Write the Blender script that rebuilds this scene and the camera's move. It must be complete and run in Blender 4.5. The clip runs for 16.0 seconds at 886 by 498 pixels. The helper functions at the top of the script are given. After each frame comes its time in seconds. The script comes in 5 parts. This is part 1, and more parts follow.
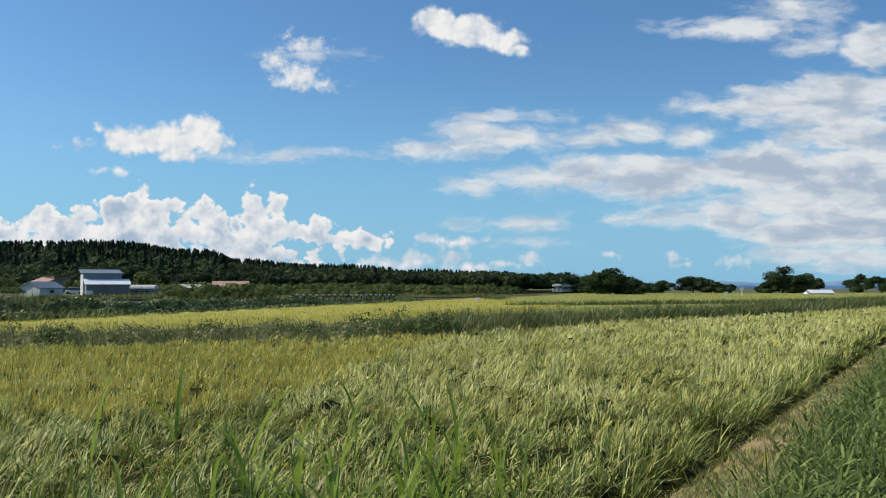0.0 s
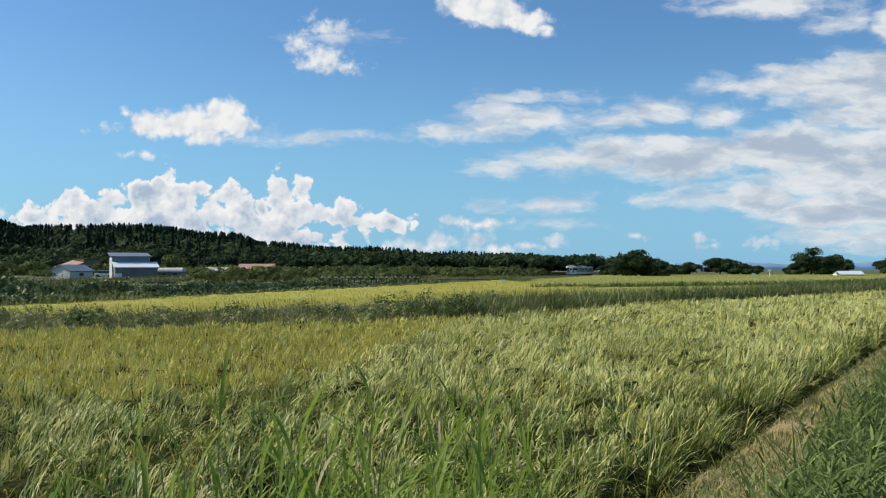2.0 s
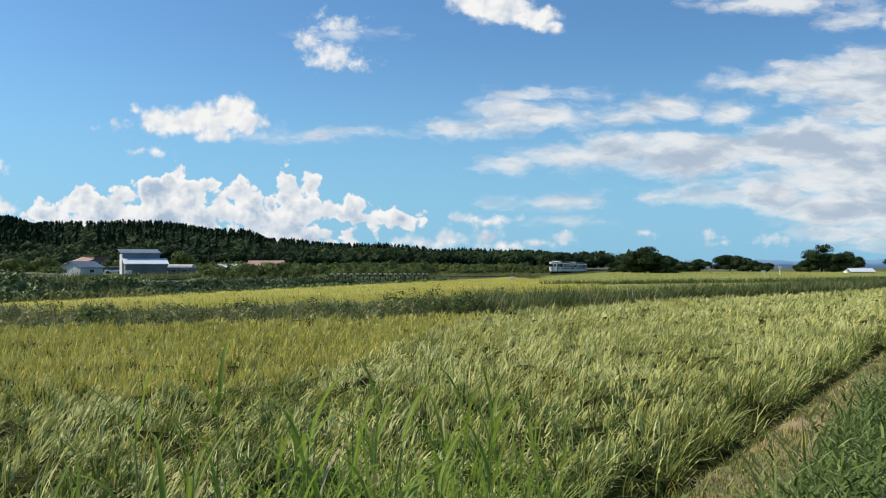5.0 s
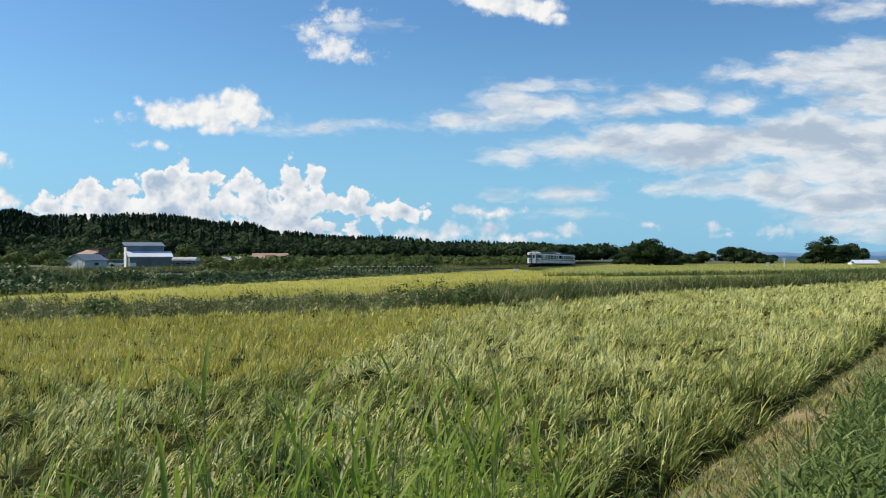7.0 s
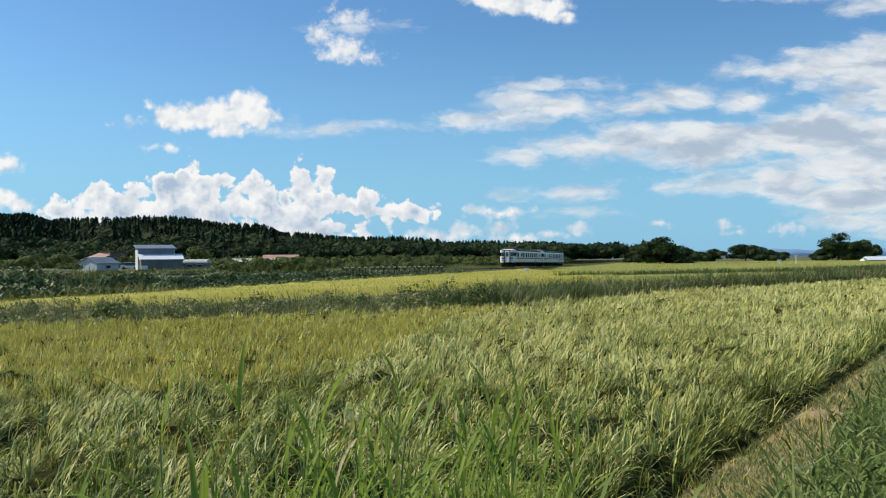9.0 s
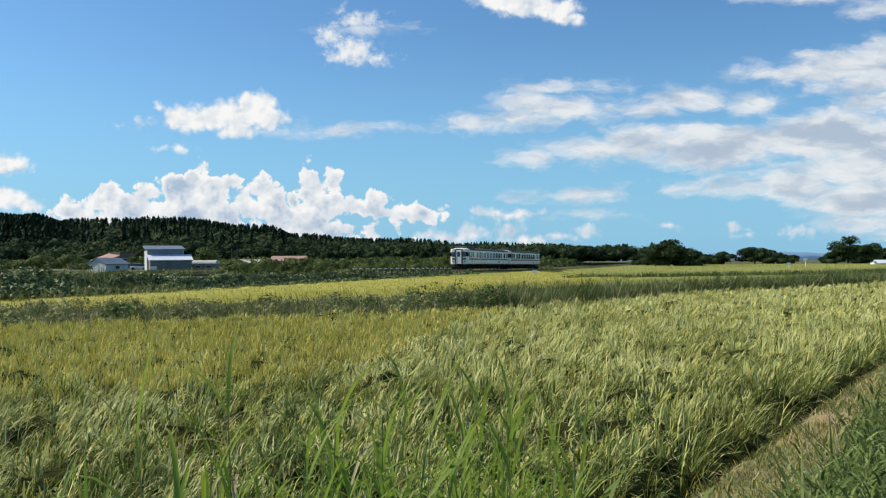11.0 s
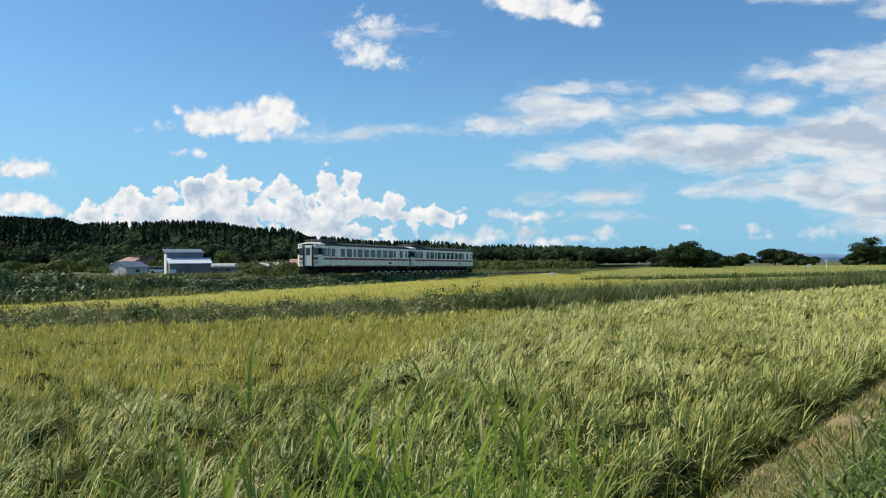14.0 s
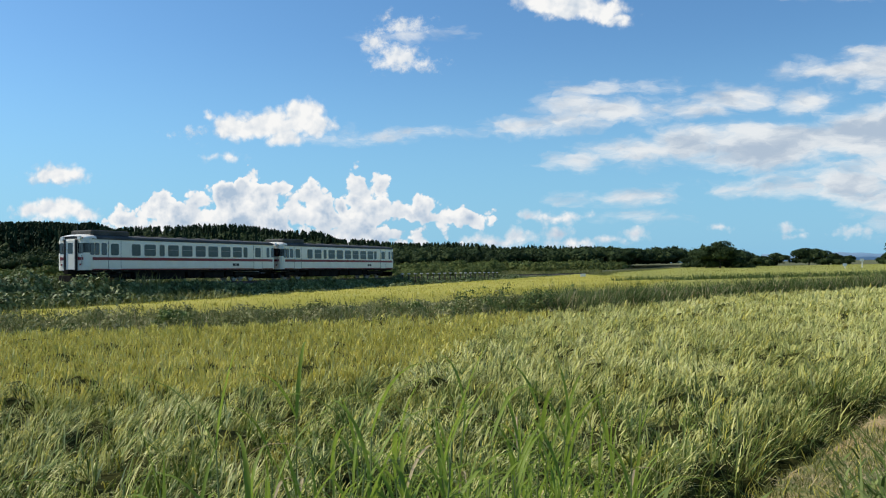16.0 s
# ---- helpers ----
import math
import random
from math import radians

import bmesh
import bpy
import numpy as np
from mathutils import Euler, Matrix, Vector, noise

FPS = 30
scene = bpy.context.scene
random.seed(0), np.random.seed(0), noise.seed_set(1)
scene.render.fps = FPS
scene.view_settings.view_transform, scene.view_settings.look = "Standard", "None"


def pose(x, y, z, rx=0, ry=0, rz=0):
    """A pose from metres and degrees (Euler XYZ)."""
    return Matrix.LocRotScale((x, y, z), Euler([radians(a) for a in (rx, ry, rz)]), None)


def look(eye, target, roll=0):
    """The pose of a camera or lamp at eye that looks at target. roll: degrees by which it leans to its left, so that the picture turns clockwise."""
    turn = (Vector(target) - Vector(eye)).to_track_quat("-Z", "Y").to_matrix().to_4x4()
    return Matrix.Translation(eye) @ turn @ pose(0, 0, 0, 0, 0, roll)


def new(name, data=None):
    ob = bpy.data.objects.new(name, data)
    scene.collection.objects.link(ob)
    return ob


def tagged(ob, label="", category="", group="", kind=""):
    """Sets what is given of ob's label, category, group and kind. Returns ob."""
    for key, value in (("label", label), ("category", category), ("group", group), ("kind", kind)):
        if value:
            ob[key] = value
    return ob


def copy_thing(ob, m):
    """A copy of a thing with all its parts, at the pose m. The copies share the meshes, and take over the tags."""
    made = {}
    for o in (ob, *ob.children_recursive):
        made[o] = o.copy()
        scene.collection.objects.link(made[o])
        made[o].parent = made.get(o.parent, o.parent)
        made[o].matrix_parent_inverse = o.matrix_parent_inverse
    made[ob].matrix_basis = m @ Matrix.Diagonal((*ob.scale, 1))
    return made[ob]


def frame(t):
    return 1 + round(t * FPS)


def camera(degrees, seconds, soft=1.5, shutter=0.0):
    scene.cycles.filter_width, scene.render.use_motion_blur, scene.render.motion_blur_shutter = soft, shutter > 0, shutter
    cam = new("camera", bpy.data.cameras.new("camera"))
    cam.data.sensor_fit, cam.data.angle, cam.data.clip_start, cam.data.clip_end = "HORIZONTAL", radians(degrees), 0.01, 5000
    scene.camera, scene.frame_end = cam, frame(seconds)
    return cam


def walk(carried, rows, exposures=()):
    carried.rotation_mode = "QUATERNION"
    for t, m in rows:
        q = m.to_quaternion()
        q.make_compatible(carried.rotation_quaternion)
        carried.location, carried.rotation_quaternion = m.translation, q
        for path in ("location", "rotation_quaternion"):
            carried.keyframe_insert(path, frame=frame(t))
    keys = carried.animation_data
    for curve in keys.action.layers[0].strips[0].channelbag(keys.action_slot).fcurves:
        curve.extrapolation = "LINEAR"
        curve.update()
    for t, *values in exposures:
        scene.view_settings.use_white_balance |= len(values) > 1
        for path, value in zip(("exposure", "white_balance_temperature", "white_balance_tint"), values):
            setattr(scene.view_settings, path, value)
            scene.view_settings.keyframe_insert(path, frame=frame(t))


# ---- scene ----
EYE = 2.35
cam = camera(53.0, 16.0, soft=1.1)
PATH = [
    (0.0, pose(0, 0, EYE, 92.55, 0.00, 0.00)),
    (0.5, pose(0, 0, EYE, 92.20, -0.04, 0.28)),
    (1.0, pose(0, 0, EYE, 91.79, 0.02, 0.91)),
    (1.5, pose(0, 0, EYE, 91.47, 0.04, 1.49)),
    (2.0, pose(0, 0, EYE, 91.40, 0.13, 1.61)),
    (2.5, pose(0, 0, EYE, 91.53, 0.04, 1.78)),
    (3.0, pose(0, 0, EYE, 91.59, 0.30, 1.90)),
    (3.5, pose(0, 0, EYE, 91.69, 0.14, 1.86)),
    (4.0, pose(0, 0, EYE, 91.72, 0.26, 2.04)),
    (4.5, pose(0, 0, EYE, 91.49, 0.14, 2.11)),
    (7.0, pose(0, 0, EYE, 90.71, 0.17, 2.43)),
    (7.5, pose(0, 0, EYE, 90.75, 0.41, 2.51)),
    (8.0, pose(0, 0, EYE, 90.74, 0.32, 2.77)),
    (8.5, pose(0, 0, EYE, 90.74, 0.57, 2.99)),
    (9.0, pose(0, 0, EYE, 90.72, 0.66, 3.09)),
    (11.5, pose(0, 0, EYE, 90.86, 0.43, 3.88)),
    (12.0, pose(0, 0, EYE, 90.87, 0.44, 4.15)),
    (12.5, pose(0, 0, EYE, 90.88, 0.41, 4.26)),
    (13.0, pose(0, 0, EYE, 90.91, 0.55, 4.39)),
    (13.5, pose(0, 0, EYE, 90.97, 0.52, 4.45)),
    (14.0, pose(0, 0, EYE, 91.01, 0.61, 4.76)),
    (14.5, pose(0, 0, EYE, 91.09, 0.90, 5.22)),
    (15.0, pose(0, 0, EYE, 91.15, 1.07, 5.68)),
    (15.5, pose(0, 0, EYE, 91.13, 0.83, 6.13)),
    (16.0, pose(0, 0, EYE, 91.16, 0.99, 6.68)),
]
walk(cam, PATH, [(0.0, -0.12), (2.0, -0.08), (7.0, -0.02), (16.0, 0.0)])

# ---- sky, sun and exposure ----
SUN_AZ, SUN_EL = -82.0, 40.0   # degrees, from +y towards +x; elevation


def node(tree, kind, links=(), **values):
    n = tree.nodes.new(kind)
    for key, value in values.items():
        if key.startswith("i_"):
            slot = key[2:]
            n.inputs[int(slot) if slot.isdigit() else slot.replace("_", " ")].default_value = value
        elif key == "operation":
            n.operation = value
        elif key == "blend_type":
            n.blend_type = value
    for src, slot in links:
        tree.links.new(src, n.inputs[slot])
    return n


def mth(tree, op, a, b=None, c=None, clamp=False):
    n = tree.nodes.new("ShaderNodeMath")
    n.operation, n.use_clamp = op, clamp
    for i, v in enumerate((a, b, c)):
        if v is None:
            continue
        if isinstance(v, (int, float)):
            n.inputs[i].default_value = v
        else:
            tree.links.new(v, n.inputs[i])
    return n.outputs[0]


def vth(tree, op, a, b=None, out=0):
    n = tree.nodes.new("ShaderNodeVectorMath")
    n.operation = op
    for i, v in enumerate((a, b)):
        if v is None:
            continue
        if isinstance(v, (tuple, list)):
            n.inputs[i].default_value = v
        elif isinstance(v, (int, float)):
            n.inputs["Scale"].default_value = v
        else:
            tree.links.new(v, n.inputs[i])
    return n.outputs[out]


def smooth(tree, value, lo, hi):
    n = tree.nodes.new("ShaderNodeMapRange")
    n.interpolation_type = "SMOOTHSTEP"
    n.inputs["From Min"].default_value, n.inputs["From Max"].default_value = lo, hi
    tree.links.new(value, n.inputs["Value"])
    return n.outputs[0]


def fbm(tree, vec, scale, detail=5.0, rough=0.55, colour=False):
    n = tree.nodes.new("ShaderNodeTexNoise")
    n.inputs["Scale"].default_value, n.inputs["Detail"].default_value, n.inputs["Roughness"].default_value = scale, detail, rough
    tree.links.new(vec, n.inputs["Vector"])
    return n.outputs["Color" if colour else "Fac"]


def mixc(tree, fac, a, b, kind="MIX"):
    n = tree.nodes.new("ShaderNodeMix")
    n.data_type, n.blend_type = "RGBA", kind
    for v, slot in ((fac, 0), (a, 6), (b, 7)):
        if isinstance(v, (int, float)):
            n.inputs[slot].default_value = v
        elif isinstance(v, tuple):
            n.inputs[slot].default_value = (*v[:3], 1)
        else:
            tree.links.new(v, n.inputs[slot])
    return n.outputs[2]


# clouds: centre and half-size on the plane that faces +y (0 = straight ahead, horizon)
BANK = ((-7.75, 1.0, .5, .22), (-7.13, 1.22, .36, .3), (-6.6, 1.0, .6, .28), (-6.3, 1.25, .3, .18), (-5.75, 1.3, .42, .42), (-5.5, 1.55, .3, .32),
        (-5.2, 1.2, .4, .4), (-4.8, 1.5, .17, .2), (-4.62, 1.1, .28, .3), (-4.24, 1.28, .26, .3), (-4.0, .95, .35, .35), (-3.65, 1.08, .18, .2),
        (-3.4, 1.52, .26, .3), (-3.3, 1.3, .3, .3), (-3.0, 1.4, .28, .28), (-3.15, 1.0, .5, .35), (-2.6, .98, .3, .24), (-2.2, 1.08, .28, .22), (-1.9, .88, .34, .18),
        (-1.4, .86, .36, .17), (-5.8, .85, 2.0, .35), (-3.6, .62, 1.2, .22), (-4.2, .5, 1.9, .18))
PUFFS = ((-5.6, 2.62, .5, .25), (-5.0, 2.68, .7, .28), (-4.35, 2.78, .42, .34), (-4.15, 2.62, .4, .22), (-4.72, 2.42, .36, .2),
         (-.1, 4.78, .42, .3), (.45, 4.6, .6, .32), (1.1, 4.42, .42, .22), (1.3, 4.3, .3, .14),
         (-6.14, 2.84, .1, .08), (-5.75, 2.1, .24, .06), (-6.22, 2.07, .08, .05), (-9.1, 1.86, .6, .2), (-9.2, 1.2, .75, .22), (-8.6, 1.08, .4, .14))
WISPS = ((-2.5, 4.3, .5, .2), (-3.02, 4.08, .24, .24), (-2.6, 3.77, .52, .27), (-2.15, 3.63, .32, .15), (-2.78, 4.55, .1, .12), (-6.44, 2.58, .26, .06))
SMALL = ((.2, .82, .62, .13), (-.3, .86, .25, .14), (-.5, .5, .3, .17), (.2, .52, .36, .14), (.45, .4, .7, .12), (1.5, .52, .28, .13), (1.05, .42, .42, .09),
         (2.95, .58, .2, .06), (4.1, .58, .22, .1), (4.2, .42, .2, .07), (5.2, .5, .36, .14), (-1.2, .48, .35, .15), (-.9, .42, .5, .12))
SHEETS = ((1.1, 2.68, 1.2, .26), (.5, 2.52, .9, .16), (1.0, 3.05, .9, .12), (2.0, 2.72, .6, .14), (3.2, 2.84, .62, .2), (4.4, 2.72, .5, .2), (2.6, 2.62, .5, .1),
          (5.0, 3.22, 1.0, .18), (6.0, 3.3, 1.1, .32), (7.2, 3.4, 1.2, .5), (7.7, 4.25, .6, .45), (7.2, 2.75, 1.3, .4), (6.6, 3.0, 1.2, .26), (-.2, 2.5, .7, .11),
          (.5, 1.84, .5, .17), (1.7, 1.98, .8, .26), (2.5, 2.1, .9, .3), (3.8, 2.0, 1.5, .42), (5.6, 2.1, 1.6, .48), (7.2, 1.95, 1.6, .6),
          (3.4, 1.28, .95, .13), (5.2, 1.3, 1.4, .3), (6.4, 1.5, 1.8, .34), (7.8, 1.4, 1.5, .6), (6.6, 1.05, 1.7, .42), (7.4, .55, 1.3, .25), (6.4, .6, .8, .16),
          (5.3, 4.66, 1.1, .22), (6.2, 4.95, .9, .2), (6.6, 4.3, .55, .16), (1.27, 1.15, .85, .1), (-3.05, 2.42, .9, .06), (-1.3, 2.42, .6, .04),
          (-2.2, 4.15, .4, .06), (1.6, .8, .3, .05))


def make_world():
    world = bpy.data.worlds.new("sky")
    scene.world = world
    world.use_nodes = True
    t = world.node_tree
    t.nodes.clear()
    sky = t.nodes.new("ShaderNodeTexSky")
    sky.sky_type, sky.sun_disc = "NISHITA", False
    sky.sun_elevation, sky.sun_rotation = radians(SUN_EL), radians(SUN_AZ)
    sky.altitude, sky.air_density, sky.dust_density, sky.ozone_density = 50, 1.0, 0.6, 2.5
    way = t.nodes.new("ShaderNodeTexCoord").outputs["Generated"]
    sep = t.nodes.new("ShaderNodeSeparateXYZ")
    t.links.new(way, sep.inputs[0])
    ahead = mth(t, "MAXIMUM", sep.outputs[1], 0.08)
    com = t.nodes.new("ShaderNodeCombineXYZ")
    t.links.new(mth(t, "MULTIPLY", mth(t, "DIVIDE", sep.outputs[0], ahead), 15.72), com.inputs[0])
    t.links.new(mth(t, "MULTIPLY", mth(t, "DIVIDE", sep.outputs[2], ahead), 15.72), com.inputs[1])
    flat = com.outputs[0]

    def warped(vec, scale, amount, detail=4.0):
        c = vth(t, "SUBTRACT", fbm(t, vec, scale, detail, 0.6, True), (0.5, 0.5, 0.5))
        return vth(t, "ADD", vec, vth(t, "MULTIPLY", c, (amount, amount, 0)))

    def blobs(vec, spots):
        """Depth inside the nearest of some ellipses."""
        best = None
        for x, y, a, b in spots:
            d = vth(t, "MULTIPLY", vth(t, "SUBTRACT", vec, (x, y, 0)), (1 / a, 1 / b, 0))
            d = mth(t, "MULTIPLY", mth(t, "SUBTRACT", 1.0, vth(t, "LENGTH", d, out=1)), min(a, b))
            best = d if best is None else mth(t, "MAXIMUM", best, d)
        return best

    def heads(vec, scale, detail=2.0):
        """Round billows of several sizes."""
        n = t.nodes.new("ShaderNodeTexVoronoi")
        n.voronoi_dimensions, n.feature = "2D", "F1"
        n.inputs["Scale"].default_value, n.inputs["Detail"].default_value = scale, detail
        n.inputs["Roughness"].default_value, n.inputs["Lacunarity"].default_value = 0.42, 2.2
        t.links.new(vec, n.inputs["Vector"])
        return mth(t, "SUBTRACT", 0.72, n.outputs["Distance"])

    # heaped clouds: crisp, billowing, lit from the left and above
    w = warped(warped(flat, 1.5, 0.2, 3.0), 9.0, 0.03, 3.0)
    bulge = mth(t, "MULTIPLY", heads(w, 3.6), 0.24)
    great = mth(t, "MULTIPLY", heads(w, 1.55, 1.0), 0.26)
    relief = mth(t, "SUBTRACT", bulge, mth(t, "MULTIPLY", heads(vth(t, "ADD", w, (-0.05, 0.06, 0)), 3.6), 0.24))
    slope = mth(t, "SUBTRACT", great, mth(t, "MULTIPLY", heads(vth(t, "ADD", w, (-0.13, 0.15, 0)), 1.55, 1.0), 0.26))
    fray = mth(t, "MULTIPLY", mth(t, "SUBTRACT", fbm(t, flat, 7.0, 6.0, 0.65), 0.5), 0.34)
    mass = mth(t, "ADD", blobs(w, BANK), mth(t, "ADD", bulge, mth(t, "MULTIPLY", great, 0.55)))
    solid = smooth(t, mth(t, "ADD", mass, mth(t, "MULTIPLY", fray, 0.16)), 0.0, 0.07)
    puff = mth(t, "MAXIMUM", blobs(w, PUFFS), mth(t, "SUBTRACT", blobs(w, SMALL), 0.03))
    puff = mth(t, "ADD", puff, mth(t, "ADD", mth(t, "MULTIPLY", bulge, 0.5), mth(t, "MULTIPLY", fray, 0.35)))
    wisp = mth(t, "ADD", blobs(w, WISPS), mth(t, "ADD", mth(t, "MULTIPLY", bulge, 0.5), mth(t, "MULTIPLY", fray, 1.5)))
    thin = mth(t, "MAXIMUM", smooth(t, puff, -0.04, 0.11), mth(t, "MULTIPLY", smooth(t, wisp, -0.05, 0.24), 0.92))
    solid = mth(t, "MAXIMUM", solid, thin)
    hollow = smooth(t, fbm(t, vth(t, "ADD", flat, (3.1, 0.4, 0)), 1.7, 4.0, 0.5), 0.40, 0.62)
    lit = mth(t, "ADD", mth(t, "ADD", mth(t, "MULTIPLY", relief, 1.7), mth(t, "MULTIPLY", slope, 2.4)), 0.86)
    lit = mth(t, "SUBTRACT", lit, mth(t, "MULTIPLY", mth(t, "MULTIPLY", hollow, smooth(t, mass, 0.06, 0.26)), 0.85))
    height = t.nodes.new("ShaderNodeSeparateXYZ")
    t.links.new(flat, height.inputs[0])
    lit = mth(t, "SUBTRACT", lit, mth(t, "MULTIPLY", mth(t, "SUBTRACT", 1.0, smooth(t, height.outputs[1], 0.5, 1.25)), 0.3), clamp=True)
    heap_colour = mixc(t, lit, (0.47, 0.60, 0.76), (1.06, 1.06, 1.05))
    # sheets: soft, streaked
    s = warped(warped(vth(t, "MULTIPLY", flat, (0.6, 1.35, 0)), 1.0, 0.45, 4.0), 4.0, 0.2, 4.0)
    s = vth(t, "MULTIPLY", s, (1 / 0.6, 1 / 1.35, 0))
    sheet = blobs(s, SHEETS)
    streak = fbm(t, vth(t, "MULTIPLY", s, (0.55, 1.6, 0)), 1.7, 8.0, 0.62)
    film = mth(t, "ADD", sheet, mth(t, "MULTIPLY", mth(t, "SUBTRACT", streak, 0.5), 0.62))
    film = mth(t, "ADD", film, mth(t, "MULTIPLY", heads(vth(t, "MULTIPLY", s, (0.7, 1.3, 0)), 2.6), 0.10))
    film = mth(t, "MULTIPLY", smooth(t, film, -0.10, 0.21), 0.95)
    grey = fbm(t, vth(t, "MULTIPLY", s, (0.7, 1.9, 0)), 1.3, 6.0, 0.55)
    dense = smooth(t, sheet, 0.05, 0.4)
    sheet_colour = mixc(t, smooth(t, mth(t, "ADD", grey, mth(t, "MULTIPLY", dense, 0.14)), 0.42, 0.74), (0.93, 0.96, 0.98), (0.50, 0.60, 0.73))
    colour = mixc(t, solid, sheet_colour, heap_colour)
    cover = mth(t, "MAXIMUM", solid, film)
    cover = mth(t, "MULTIPLY", cover, smooth(t, sep.outputs[1], 0.1, 0.3))
    blue = mixc(t, 1.0, sky.outputs[0], (0.66, 0.98, 1.19), "MULTIPLY")
    blue = mixc(t, mth(t, "MULTIPLY", mth(t, "SUBTRACT", 1.0, smooth(t, sep.outputs[2], -0.02, 0.26)), 0.8), blue, HORIZON)
    clear = node(t, "ShaderNodeBackground", [(blue, 0)], i_Strength=SKY)
    cloud = node(t, "ShaderNodeBackground", [(colour, 0)], i_Strength=CLOUD)
    mix = node(t, "ShaderNodeMixShader", [(cover, 0), (clear.outputs[0], 1), (cloud.outputs[0], 2)])
    out = t.nodes.new("ShaderNodeOutputWorld")
    t.links.new(mix.outputs[0], out.inputs[0])


SKY, CLOUD = 0.112, 0.88
HORIZON = (2.25, 5.0, 7.4)   # pale blue air over the far land
make_world()
sun_data = bpy.data.lights.new("sun", "SUN")
sun_data.energy, sun_data.angle, sun_data.color = 5.0, radians(0.55), (1.0, 0.93, 0.81)
sun = new("sun", sun_data)
az, el = radians(SUN_AZ), radians(SUN_EL)
sun.matrix_basis = look((60 * math.sin(az) * math.cos(el), 60 * math.cos(az) * math.cos(el), 60 * math.sin(el)), (0, 0, 0))


# ---- materials ----
def material(name, tones, rough=0.7, scale=3.0, island=0.0, glow=0.0, bump=0.0, metal=0.0, fine=40.0, spec=0.3, through_light=0.0, gloss_var=0.0):
    """A surface of two tones mixed by coarse and fine noise; island: share of random change from piece to piece."""
    m = bpy.data.materials.new(name)
    m.use_nodes = True
    t = m.node_tree
    t.nodes.clear()
    pos = t.nodes.new("ShaderNodeTexCoord").outputs["Object"]
    a = fbm(t, pos, scale, 4.0, 0.6)
    b = fbm(t, pos, fine, 3.0, 0.6)
    fac = mth(t, "ADD", mth(t, "MULTIPLY", a, 0.65), mth(t, "MULTIPLY", b, 0.35))
    fac = smooth(t, fac, 0.34, 0.66)
    if island:
        rnd = t.nodes.new("ShaderNodeNewGeometry").outputs["Random Per Island"]
        fac = mth(t, "ADD", mth(t, "MULTIPLY", fac, 1 - island), mth(t, "MULTIPLY", rnd, island))
    ramp = t.nodes.new("ShaderNodeValToRGB")
    t.links.new(fac, ramp.inputs[0])
    els = ramp.color_ramp.elements
    for i, c in enumerate(tones):
        if i >= 2:
            els.new(0.5)
    for i, c in enumerate(tones):
        els[i].position, els[i].color = i / (len(tones) - 1), (*c, 1)
    p = t.nodes.new("ShaderNodeBsdfPrincipled")
    t.links.new(ramp.outputs[0], p.inputs["Base Color"])
    p.inputs["Metallic"].default_value = metal
    p.inputs["Specular IOR Level"].default_value = spec
    p.inputs["Roughness"].default_value = rough
    if gloss_var:
        t.links.new(mth(t, "ADD", mth(t, "MULTIPLY", b, gloss_var), rough - gloss_var / 2), p.inputs["Roughness"])
    if bump:
        bn = t.nodes.new("ShaderNodeBump")
        bn.inputs["Strength"].default_value, bn.inputs["Distance"].default_value = bump, 0.02
        t.links.new(b, bn.inputs["Height"])
        t.links.new(bn.outputs[0], p.inputs["Normal"])
    end = p.outputs[0]
    if through_light:
        tl = t.nodes.new("ShaderNodeBsdfTranslucent")
        t.links.new(ramp.outputs[0], tl.inputs["Color"])
        mx = node(t, "ShaderNodeMixShader", [(p.outputs[0], 1), (tl.outputs[0], 2)])
        mx.inputs[0].default_value = through_light
        end = mx.outputs[0]
    if glow:
        p.inputs["Emission Strength"].default_value = glow
        t.links.new(ramp.outputs[0], p.inputs["Emission Color"])
    o = t.nodes.new("ShaderNodeOutputMaterial")
    t.links.new(end, o.inputs[0])
    return m


